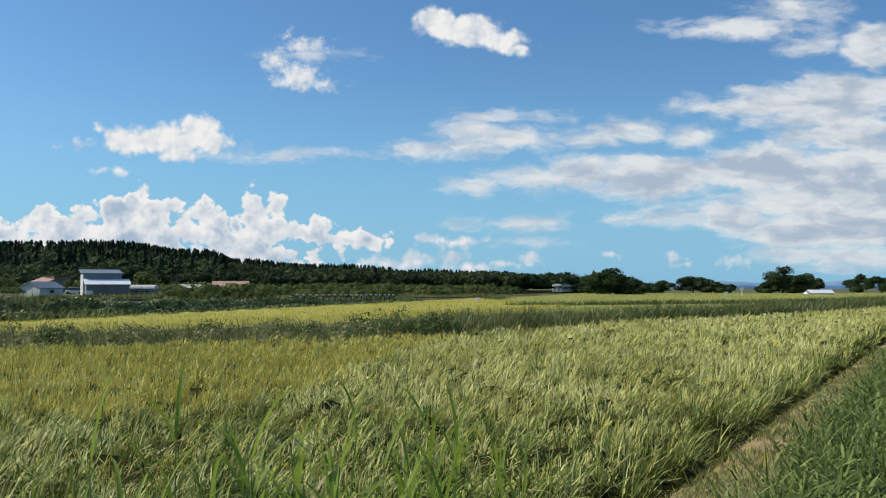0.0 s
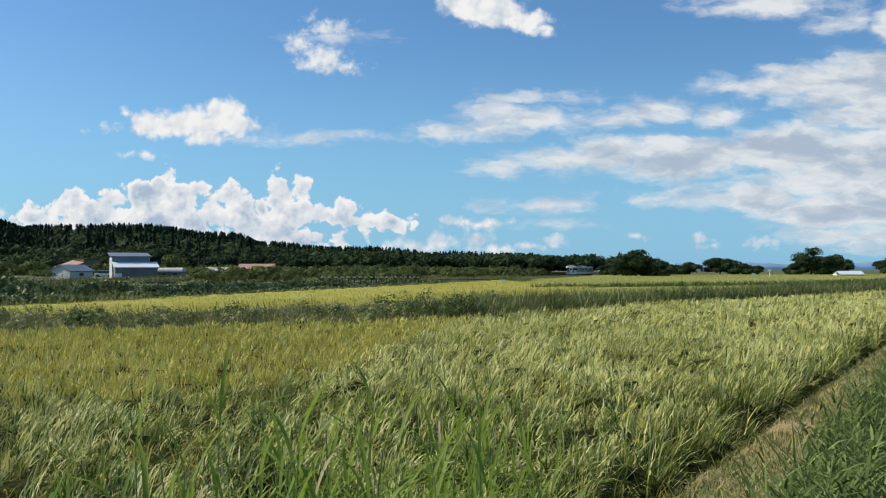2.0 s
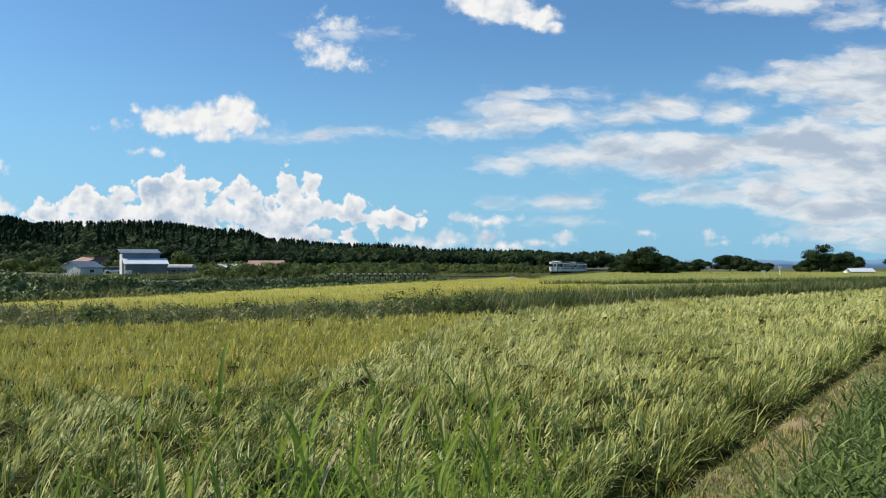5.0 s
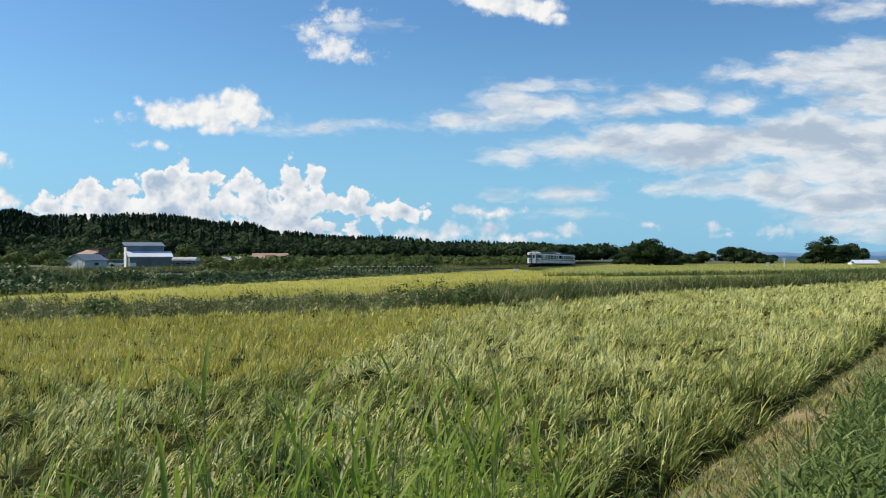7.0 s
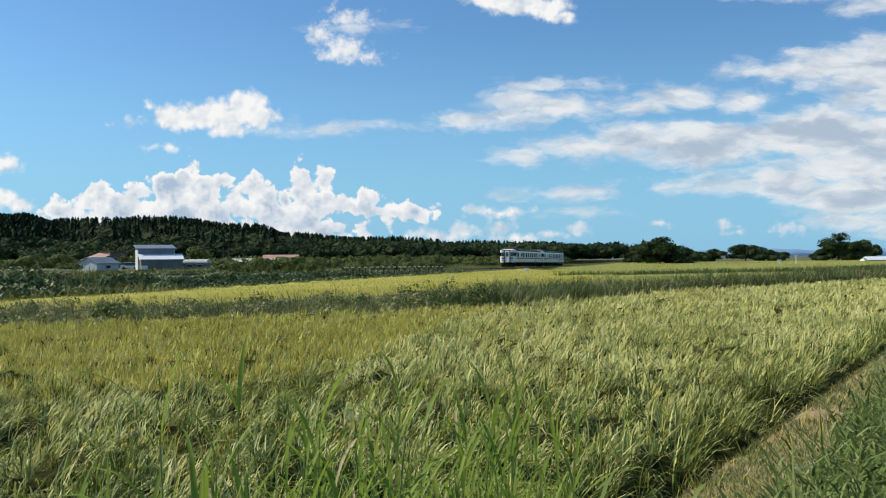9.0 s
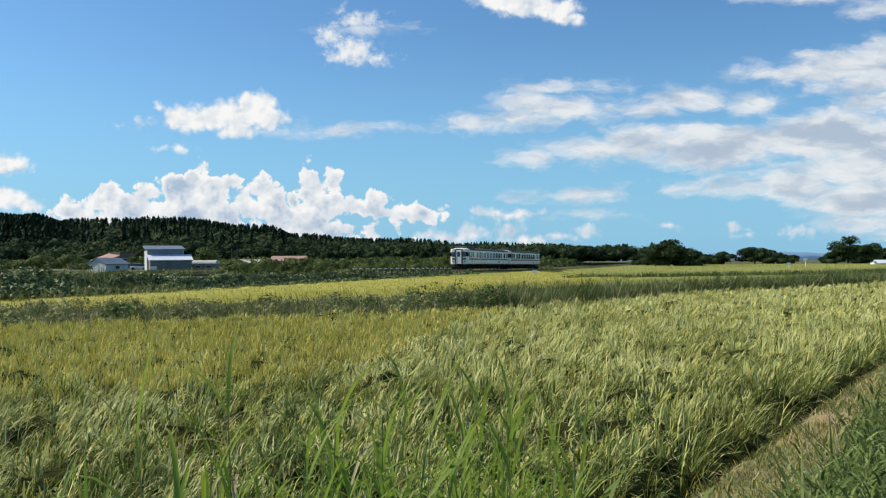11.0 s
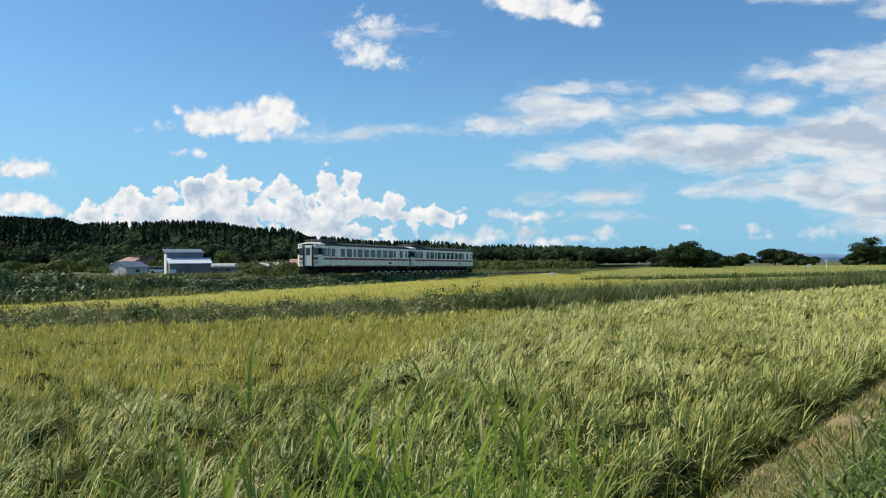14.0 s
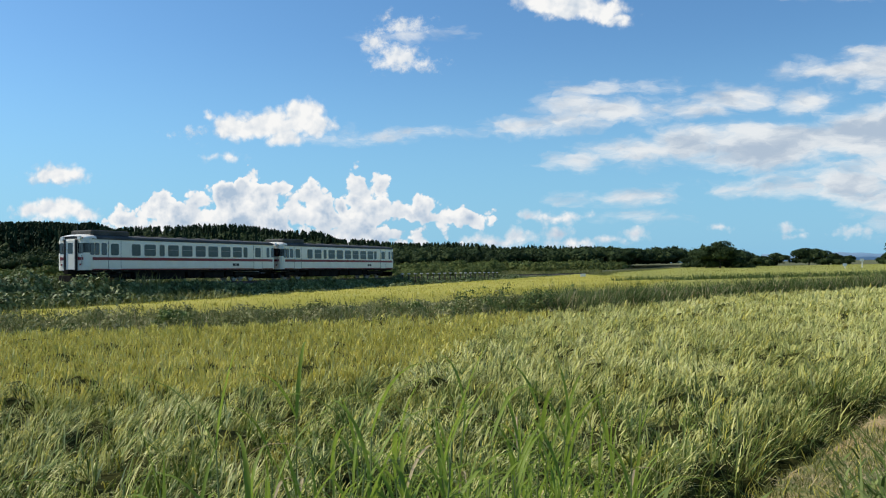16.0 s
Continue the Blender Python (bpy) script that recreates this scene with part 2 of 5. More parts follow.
M = {
    "earth": material("earth", ((0.05, 0.06, 0.02), (0.10, 0.11, 0.035), (0.15, 0.13, 0.06)), 0.95, 0.12, fine=1.5),
    "dry": material("dry_path", ((0.10, 0.13, 0.03), (0.24, 0.21, 0.08), (0.48, 0.31, 0.17)), 0.95, 1.3, fine=14, bump=0.6),
    # near-black tones paint the shade between the rice stalks
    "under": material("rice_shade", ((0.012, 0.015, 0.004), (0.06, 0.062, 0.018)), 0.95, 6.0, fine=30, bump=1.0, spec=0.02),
    "rice_leaf": material("rice_leaf", ((0.18, 0.195, 0.045), (0.51, 0.51, 0.165), (0.80, 0.76, 0.37)), 0.6, 0.35, 0.5, fine=1.2, spec=0.12, through_light=0.14),
    "rice_gold": material("ripe_rice", ((0.37, 0.335, 0.055), (0.60, 0.53, 0.105), (0.82, 0.72, 0.23)), 0.65, 0.2, 0.6, fine=1.5, spec=0.1, through_light=0.2),
    # dark greens that also carry the painted shade of the near rice
    "rice_green": material("green_rice", ((0.03, 0.05, 0.008), (0.10, 0.145, 0.026), (0.30, 0.36, 0.09)), 0.6, 0.3, 0.6, fine=2.0, spec=0.12, through_light=0.15),
    "plain": material("far_rice", ((0.25, 0.26, 0.06), (0.34, 0.34, 0.08), (0.42, 0.40, 0.11)), 0.7, 0.03, 0.35, fine=0.3, spec=0.1, through_light=0.15),
    "bank_leaf": material("bank_leaf", ((0.11, 0.13, 0.045), (0.28, 0.28, 0.115), (0.5, 0.46, 0.26)), 0.7, 0.3, 0.5, fine=2, spec=0.1, through_light=0.2),
    "vine": material("trackside_leaf", ((0.03, 0.05, 0.014), (0.13, 0.165, 0.05), (0.42, 0.45, 0.2)), 0.6, 0.5, 0.6, fine=3, spec=0.2, through_light=0.05),
    "rust": material("rusty_rail", ((0.09, 0.06, 0.045), (0.16, 0.11, 0.08)), 0.75, 2, fine=30, spec=0.2),
    "rice_bright": material("bright_rice", ((0.36, 0.34, 0.06), (0.48, 0.44, 0.085), (0.56, 0.49, 0.12)), 0.7, 0.08, 0.4, fine=0.6, spec=0.1, through_light=0.2),
    "grass": material("bank_grass", ((0.085, 0.105, 0.03), (0.18, 0.195, 0.06), (0.34, 0.31, 0.14)), 0.65, 0.15, 0.6, fine=1.0, spec=0.1, through_light=0.2),
    "reed": material("reed", ((0.05, 0.08, 0.02), (0.11, 0.155, 0.045), (0.24, 0.27, 0.10)), 0.65, 0.2, 0.6, fine=1.0, spec=0.1, through_light=0.2),
    "weed": material("weed_leaf", ((0.04, 0.07, 0.014), (0.13, 0.18, 0.04), (0.31, 0.36, 0.12)), 0.6, 0.8, 0.65, fine=4, spec=0.15, through_light=0.2),
    "tall": material("tall_grass_leaf", ((0.12, 0.18, 0.022), (0.27, 0.36, 0.05), (0.50, 0.56, 0.13)), 0.55, 1.5, 0.6, fine=9, spec=0.2, through_light=0.45),
    "stem": material("grass_stem", ((0.12, 0.18, 0.05), (0.22, 0.24, 0.09)), 0.6, 3.0, 0.4, fine=20),
    "straw": material("straw", ((0.36, 0.28, 0.14), (0.52, 0.43, 0.25)), 0.7, 2.0, 0.6, fine=15, through_light=0.15),
    "conifer": material("conifer", ((0.012, 0.024, 0.010), (0.03, 0.052, 0.02)), 0.85, 0.16, 0.2, fine=0.6, spec=0.1),
    "broadleaf": material("broadleaf", ((0.011, 0.023, 0.008), (0.031, 0.051, 0.017), (0.085, 0.11, 0.04)), 0.8, 0.06, 0.10, fine=0.5, spec=0.1, through_light=0.15),
    "shrub": material("shrub_leaf", ((0.055, 0.08, 0.02), (0.11, 0.14, 0.04), (0.20, 0.21, 0.07)), 0.75, 0.35, 0.25, fine=1.5, spec=0.1, through_light=0.2),
    "bark": material("bark", ((0.05, 0.04, 0.03), (0.12, 0.10, 0.08)), 0.9, 2.0, fine=20, bump=0.5),
    # air haze painted in: pale blue tones and a faint glow
    "far": material("hazed_far_mountain", ((0.20, 0.32, 0.46), (0.25, 0.37, 0.50)), 1.0, 0.002, fine=0.01, glow=0.25),
    "paint": material("white_carriage_paint", ((0.78, 0.75, 0.64), (0.88, 0.85, 0.74)), 0.35, 0.8, fine=25, spec=0.5, gloss_var=0.2),
    "red": material("red_stripe_paint", ((0.20, 0.018, 0.026), (0.27, 0.03, 0.04)), 0.4, 1.0, fine=20),
    "roof_grey": material("grey_carriage_roof", ((0.045, 0.045, 0.04), (0.09, 0.088, 0.08)), 0.7, 0.9, fine=12, bump=0.2),
    "black": material("underfloor_black", ((0.010, 0.009, 0.008), (0.024, 0.021, 0.018)), 0.9, 1.5, fine=20, spec=0.05),
    "rubber": material("dark_rubber", ((0.02, 0.02, 0.02), (0.035, 0.035, 0.035)), 0.6, 3.0, fine=30),
    "glass": material("tinted_glass", ((0.03, 0.045, 0.04), (0.06, 0.08, 0.07)), 0.1, 0.6, fine=3, spec=0.45),
    "screen": material("cab_glass", ((0.012, 0.014, 0.016), (0.02, 0.024, 0.026)), 0.06, 0.6, fine=3, spec=0.8),
    "lens": material("lamp_lens", ((0.7, 0.7, 0.65), (0.85, 0.85, 0.8)), 0.15, 5, fine=30, spec=0.8),
    "steel": material("worn_steel", ((0.22, 0.20, 0.18), (0.38, 0.36, 0.34)), 0.45, 2, fine=30, metal=0.7),
    "ballast": material("ballast", ((0.08, 0.07, 0.055), (0.18, 0.155, 0.125)), 0.95, 1.5, fine=9, bump=0.8),
    "concrete": material("concrete", ((0.45, 0.44, 0.40), (0.62, 0.60, 0.55)), 0.9, 0.8, fine=12, bump=0.3),
    "tin_white": material("pale_tin_roof", ((0.70, 0.72, 0.74), (0.82, 0.83, 0.84)), 0.45, 0.4, fine=6, spec=0.5),
    "tin_blue": material("blue_grey_tin_roof", ((0.14, 0.165, 0.19), (0.21, 0.24, 0.27)), 0.5, 0.4, fine=6),
    "wall_pale": material("pale_sheet_wall", ((0.47, 0.49, 0.48), (0.60, 0.61, 0.59)), 0.7, 0.5, fine=5),
    "wall_grey": material("grey_sheet_wall", ((0.15, 0.145, 0.13), (0.23, 0.22, 0.20)), 0.75, 0.5, fine=5),
    "tile_orange": material("faded_orange_roof", ((0.40, 0.24, 0.17), (0.52, 0.34, 0.26)), 0.7, 0.5, fine=5),
    "brown": material("brown_board_wall", ((0.17, 0.115, 0.085), (0.27, 0.185, 0.14)), 0.8, 0.6, fine=6),
    "window": material("house_window", ((0.03, 0.04, 0.05), (0.06, 0.07, 0.08)), 0.1, 1, fine=5, spec=0.8),
    "vinyl": material("white_vinyl_sheet", ((0.74, 0.76, 0.76), (0.86, 0.87, 0.86)), 0.4, 0.6, fine=5, spec=0.5),
}


# ---- mesh helpers ----
def tri_mesh(name, verts, tris, mat):
    """One mesh object from arrays of points and triangles."""
    me = bpy.data.meshes.new(name)
    verts, tris = np.asarray(verts, np.float32), np.asarray(tris, np.int32)
    me.vertices.add(len(verts))
    me.vertices.foreach_set("co", verts.ravel())
    me.loops.add(tris.size)
    me.loops.foreach_set("vertex_index", tris.ravel())
    me.polygons.add(len(tris))
    me.polygons.foreach_set("loop_start", np.arange(0, tris.size, 3, dtype=np.int32))
    me.update(calc_edges=True)
    me.materials.append(M[mat])
    return new(name, me)


def part(name, bm, mat, parent=None, label=""):
    me = bpy.data.meshes.new(name)
    bm.to_mesh(me)
    bm.free()
    me.materials.append(M[mat])
    ob = new(name, me)
    if parent is not None:
        ob.parent = parent
    return tagged(ob, label)


def box(x0, y0, z0, x1, y1, z1, bevel=0.0, bm=None):
    own = bm or bmesh.new()
    made = bmesh.ops.create_cube(own, size=1.0)["verts"]
    for v in made:
        v.co = Vector(((x0 + x1) / 2 + v.co.x * (x1 - x0), (y0 + y1) / 2 + v.co.y * (y1 - y0), (z0 + z1) / 2 + v.co.z * (z1 - z0)))
    if bevel:
        edges = list({e for v in made for e in v.link_edges})
        bmesh.ops.bevel(own, geom=edges, offset=bevel, segments=2, profile=0.5, affect="EDGES")
    return own


def rod(a, b, r0, r1, sides=8, bm=None):
    own = bm or bmesh.new()
    a, b = Vector(a), Vector(b)
    made = bmesh.ops.create_cone(own, cap_ends=True, segments=sides, radius1=r0, radius2=r1, depth=(b - a).length)["verts"]
    m = Matrix.Translation((a + b) / 2) @ (b - a).to_track_quat("Z", "Y").to_matrix().to_4x4()
    bmesh.ops.transform(own, matrix=m, verts=made)
    return own


def prism(outline, y0, y1, bm=None):
    """An outline in x and z, drawn out along y."""
    own = bm or bmesh.new()
    a = [own.verts.new((x, y0, z)) for x, z in outline]
    b = [own.verts.new((x, y1, z)) for x, z in outline]
    n = len(outline)
    for i in range(n):
        own.faces.new((a[i], a[(i + 1) % n], b[(i + 1) % n], b[i]))
    own.faces.new(a[::-1])
    own.faces.new(b)
    bmesh.ops.recalc_face_normals(own, faces=own.faces)
    return own


def inside(x, y, poly):
    hit = np.zeros(len(x), bool)
    for (x0, y0), (x1, y1) in zip(poly, poly[1:] + poly[:1]):
        cross = (y0 > y) != (y1 > y)
        with np.errstate(divide="ignore", invalid="ignore"):
            hit ^= cross & (x < (x1 - x0) * (y - y0) / (y1 - y0) + x0)
    return hit


def wave(x, y, scale, seed):
    """Smooth random field between about -1 and 1."""
    g = np.random.default_rng(seed)
    out = np.zeros(np.shape(x))
    for _ in range(9):
        a, p, k = g.uniform(0, 6.283), g.uniform(0, 6.283), g.uniform(0.5, 1.6) * 6.283 / scale
        out += np.sin((np.cos(a) * x + np.sin(a) * y) * k + p)
    return out / 4.5


def blades(name, mat, x, y, z, length, lean, way, width, droop, segs, rng, label, category):
    """Grass blades in one mesh: each a tapered strip that leans by lean (radians) towards way and droops to its tip."""
    n = len(x)
    us = np.linspace(0, 1, segs + 1)
    px, py, pz = np.array(x, float), np.array(y, float), np.array(z, float)
    side = way + np.pi / 2 + rng.normal(0, 0.5, n)
    sx, sy = np.cos(side) * width / 2, np.sin(side) * width / 2
    verts = np.zeros((n, 2 * segs + 1, 3), np.float32)
    for i, u in enumerate(us):
        taper = (1 - u ** 2.2) * (0.75 + 0.25 * min(1, u * 4))
        if i < segs:
            verts[:, 2 * i] = np.stack((px - sx * taper, py - sy * taper, pz), 1)
            verts[:, 2 * i + 1] = np.stack((px + sx * taper, py + sy * taper, pz), 1)
        else:
            verts[:, 2 * segs] = np.stack((px, py, pz), 1)
            break
        step = length / segs
        ang = lean + droop * ((u + 0.5 / segs) ** 1.5)
        px = px + np.sin(ang) * np.cos(way) * step
        py = py + np.sin(ang) * np.sin(way) * step
        pz = pz + np.cos(ang) * step
    pattern = []
    for i in range(segs - 1):
        pattern += [(2 * i, 2 * i + 1, 2 * i + 3), (2 * i, 2 * i + 3, 2 * i + 2)]
    pattern.append((2 * segs - 2, 2 * segs - 1, 2 * segs))
    tris = np.array(pattern)[None] + (np.arange(n) * (2 * segs + 1))[:, None, None]
    ob = tri_mesh(name, verts.reshape(-1, 3), tris.reshape(-1, 3), mat)
    return tagged(ob, label, category, kind="stuff")


def leaf_tris(centres, radii, per, size, rng, flat=0.8):
    """Small leaf clumps, as triangles strewn over and in ellipsoids."""
    c = np.repeat(np.asarray(centres, float), per, axis=0)
    r = np.repeat(np.asarray(radii, float), per, axis=0)
    n = len(c)
    d = rng.normal(size=(n, 3))
    d /= np.linalg.norm(d, axis=1)[:, None]
    d[:, 2] = np.where(d[:, 2] < -0.35, -d[:, 2], d[:, 2])
    p = c + d * r * (rng.uniform(0.72, 1.08, n)[:, None])
    sz = size if np.isscalar(size) else np.repeat(np.asarray(size), per)
    u = np.cross(d, rng.normal(size=(n, 3)))
    u /= np.linalg.norm(u, axis=1)[:, None] + 1e-9
    v = np.cross(d, u) * flat + 0.45 * d * rng.normal(size=(n, 1))
    sz = (sz * rng.uniform(0.6, 1.4, n))[:, None]
    verts = np.stack((p - u * sz * 0.5 - v * sz * 0.4, p + u * sz * 0.5 - v * sz * 0.4, p + v * sz * 0.6 + u * sz * rng.uniform(-.3, .3, (n, 1))), 1)
    return verts.reshape(-1, 3), np.arange(n * 3).reshape(-1, 3)


def joined(pieces):
    vs, ts, k = [], [], 0
    for v, t in pieces:
        vs.append(v)
        ts.append(t + k)
        k += len(v)
    return np.concatenate(vs), np.concatenate(ts)


def cores(centres, radii):
    """Dark hearts of crowns, eight-sided."""
    octa = np.array([(1, 0, 0), (-1, 0, 0), (0, 1, 0), (0, -1, 0), (0, 0, 1), (0, 0, -1)], float)
    f = np.array([(0, 2, 4), (2, 1, 4), (1, 3, 4), (3, 0, 4), (2, 0, 5), (1, 2, 5), (3, 1, 5), (0, 3, 5)])
    c, r = np.asarray(centres, float), np.asarray(radii, float) * 0.8
    v = c[:, None] + octa[None] * r[:, None]
    t = f[None] + (np.arange(len(c)) * 6)[:, None, None]
    return v.reshape(-1, 3), t.reshape(-1, 3)


# ---- plan ----
ALONG, ACROSS = (0.503, 0.864), (0.864, -0.503)   # the field road: its way, and to its right
TRACK = (-30.14, 53.70, 0.3408, -0.00039)          # a point beside the near rail side, heading, curvature
FIELD_EDGE = [(-60, 6), (-30, 20), (-14, 28.2), (-4, 33.6), (0.4, 36.4), (10.4, 51), (19, 59.5), (34.7, 76), (56, 101)]
ROAD_Z, PATH_Z = 0.75, 0.28


def track(s, side=0.0):
    """Plan place and heading of the track's centre line, s metres from the first point; side: to the right of its way."""
    x0, y0, th, k = TRACK
    h = th + k * s
    x = x0 + (-math.cos(h) + math.cos(th)) / k - 1.42 * math.cos(h)
    y = y0 + (math.sin(h) - math.sin(th)) / k + 1.42 * math.sin(h)
    return x + side * math.cos(h), y - side * math.sin(h), h


def rail_z(s):
    return EYE - 0.74 - 0.0069 * min(max(s, -60), 190)


# the wood's upper edge over the horizon, by direction (the plane that faces +y)
CREST_AT = (-12, -9.3, -8.7, -8.44, -8.15, -7.98, -7.69, -7.03, -6.24, -5.61, -5.15, -4.74, -4.07, -3.74, -3.28, -2.95, -2.47, -1.72, -1.01, -.72, -.26, .45, 1.07, 1.49, 2.11, 2.73, 3.2, 3.5)
CREST_UP = (.066, .063, .0597, .0623, .0557, .0517, .0557, .0545, .0562, .0552, .0504, .0457, .0457, .0345, .035, .0313, .0285, .029, .0259, .0208, .024, .0209, .0209, .0172, .019, .021, .015, .006)


def crest(x, y):
    """The height that the tree tops reach, by direction."""
    return EYE + np.interp(15.72 * x / np.maximum(y, 1), CREST_AT, CREST_UP) * y


def ground_z(x, y):
    """Height of the ground, for arrays."""
    x, y = np.asarray(x, float), np.asarray(y, float)
    n = ACROSS[0] * x + ACROSS[1] * y
    r = np.hypot(x, y)
    z = np.interp(n, (-3.1, -2.95, -2.72, -2.5, -2.0, -0.9, 4, 6), (0, -0.12, -0.1, PATH_Z, PATH_Z + 0.04, ROAD_Z, ROAD_Z, 0.1))
    z = np.maximum(z * np.interp(r, (60, 110), (1, 0.6)), np.interp(y, (55, 107, 230), (0, 0.2, 0.72)))
    # land behind the line, and the wooded hill
    sx, sy = x - TRACK[0], y - TRACK[1]
    behind = -(sx * math.cos(TRACK[2]) - sy * math.sin(TRACK[2]))
    z = z + np.interp(behind, (6, 30, 90), (0, 0.5, 1.0)) * (y > 0)
    side = 15.72 * x / np.maximum(y, 1)
    soft = sum(np.interp(side + d, CREST_AT, CREST_UP) for d in (-0.5, -0.25, 0, 0.25, 0.5)) / 5
    top = np.maximum(soft * 410 - 9.5, 0)
    rise = np.interp(r, (230, 430, 560, 900), (0, 1, 1, 0.55)) ** 1.3
    return z + top * rise * (y > 0)


def make_ground():
    azs = np.radians(np.concatenate((np.arange(-180, -45, 5), np.arange(-45, 45, 0.5), np.arange(45, 180, 5))))
    rs = np.concatenate(([0.0, 0.6], np.geomspace(1.0, 4600, 190)))
    A, Rr = np.meshgrid(azs, rs)
    X, Y = Rr * np.sin(A), Rr * np.cos(A)
    Z = ground_z(X, Y) + 0.04 * wave(X, Y, 3.0, 1) * (Rr > 3)
    n, m = len(azs), len(rs)
    i, j = np.meshgrid(np.arange(m - 1), np.arange(n), indexing="ij")
    a, b = i * n + j, i * n + (j + 1) % n
    c, d = a + n, b + n
    tris = np.concatenate((np.stack((a, c, b), -1).reshape(-1, 3), np.stack((b, c, d), -1).reshape(-1, 3)))
    ob = tri_mesh("ground", np.stack((X, Y, Z), -1).reshape(-1, 3), tris, "earth")
    ob.data.shade_smooth()
    tagged(ob, "grassy flat farmland rising to a low hill", "ground", kind="structure")


def sweep(name, mat, profile, s0, s1, step, label, category, follow=True):
    """A cross-section (side, height over the rail) drawn along the track."""
    ss = np.arange(s0, s1 + 0.01, step)
    verts, k = [], len(profile)
    for s in ss:
        for side, h in profile:
            x, y, _ = track(s, side)
            verts.append((x, y, rail_z(s) + h))
    tris = []
    for i in range(len(ss) - 1):
        for j in range(k - 1):
            a, b, c, d = i * k + j, i * k + j + 1, (i + 1) * k + j, (i + 1) * k + j + 1
            tris += [(a, c, b), (b, c, d)]
    return tagged(tri_mesh(name, verts, tris, mat), label, category, kind="structure")


make_ground()
sweep("railway_bank", "earth", ((-7, -2.6), (-2.6, -0.5), (2.6, -0.5), (4.4, -1.4), (7, -2.6)), -60, 330, 6, "grassy railway bank", "embankment")
sweep("ballast", "ballast", ((-2.1, -0.6), (-1.5, -0.16), (1.5, -0.16), (2.1, -0.6)), -60, 330, 6, "grey-brown track ballast on the bank", "ballast")
for side in (-0.53, 0.53):
    sweep("rail", "rust", ((side - 0.06, -0.15), (side - 0.035, -0.02), (side - 0.035, 0), (side + 0.035, 0), (side + 0.035, -0.02), (side + 0.06, -0.15)),
          -60, 330, 6, "rusty steel running rail on the ballast", "rail")


def make_path():
    """The trodden strip of dry cut grass between the rice and the weeds."""
    rng = np.random.default_rng(5)
    verts, tris = [], []
    aa = np.concatenate((np.arange(-30, -3, 1.0), np.arange(-3, 30, 0.25), np.arange(30, 112, 2)))
    ns = np.linspace(-2.55, -1.3, 11)
    for a in aa:
        for n in ns:
            n2 = n + 0.08 * math.sin(a * 1.7 + n) + 0.05 * math.sin(a * 4.1)
            x, y = ALONG[0] * a + ACROSS[0] * n2, ALONG[1] * a + ACROSS[1] * n2
            verts.append((x, y, float(ground_z(x, y)) + 0.03 + 0.02 * rng.random() - 0.02 * (abs(n + 1.92) > 0.55)))
    k = len(ns)
    for i in range(len(aa) - 1):
        for j in range(k - 1):
            a, b, c, d = i * k + j, i * k + j + 1, (i + 1) * k + j, (i + 1) * k + j + 1
            tris += [(a, b, c), (b, d, c)]
    ob = tri_mesh("path", verts, tris, "dry")
    ob.data.shade_smooth()
    tagged(ob, "narrow earth path with dry cut grass", "path", kind="structure")


make_path()


# ---- the train ----
WINDOWS = ((4.7, 0.76), (5.88, 1.04), (7.36, 0.44), (8.2, 1.04), (9.64, 1.06), (11.12, 1.04), (12.54, 1.06), (14.02, 1.06), (15.44, 1.06), (16.78, 0.44))
SMALL_WINDOWS = ((1.1, 0.28), (1.48, 0.32), (2.04, 0.38), (19.82, 0.32), (20.46, 0.28))
DOORS = ((2.62, 1.06), (18.06, 1.08))
LEN, NOSE = 21.1, 0.8


def rounded(bm_in, y0, y1, z0, z1, x, depth, r=0.1):
    """A slab with rounded corners on the side at x, standing depth proud of it."""
    pts = []
    for cy, cz, a0 in ((y1 - r, z1 - r, 0), (y0 + r, z1 - r, 90), (y0 + r, z0 + r, 180), (y1 - r, z0 + r, 270)):
        for k in range(4):
            a = radians(a0 + k * 30)
            pts.append((cy + r * math.cos(a), cz + r * math.sin(a)))
    a = [bm_in.verts.new((x, p[0], p[1])) for p in pts]
    b = [bm_in.verts.new((x + depth, p[0], p[1])) for p in pts]
    n = len(pts)
    for i in range(n):
        bm_in.faces.new((a[i], a[(i + 1) % n], b[(i + 1) % n], b[i]))
    bm_in.faces.new(a[::-1])
    bm_in.faces.new(b)
    bmesh.ops.recalc_face_normals(bm_in, faces=bm_in.faces)
    return bm_in


def body_shell():
    """Carriage side walls and ends, with the corners of the ends rounded in plan."""
    bm = bmesh.new()
    rows = []
    for y, inset in ((NOSE, 0.36), (NOSE + 0.06, 0.2), (NOSE + 0.16, 0.07), (NOSE + 0.3, 0.0), (LEN - 0.42, 0.0), (LEN - 0.2, 0.07), (LEN - 0.06, 0.2), (LEN, 0.34)):
        w = 1.42 - inset
        outline = [(-w + 0.03, 0.95), (-w, 1.15), (-w, 2.78), (-w + 0.03, 3.02), (w - 0.03, 3.02), (w, 2.78), (w, 1.15), (w - 0.03, 0.95)]
        rows.append([bm.verts.new((x, y, z)) for x, z in outline])
    n = 8
    for a, b in zip(rows, rows[1:]):
        for i in range(n):
            bm.faces.new((a[i], a[(i + 1) % n], b[(i + 1) % n], b[i]))
    bm.faces.new(rows[0][::-1])
    bm.faces.new(rows[-1])
    bmesh.ops.recalc_face_normals(bm, faces=bm.faces)
    return bm


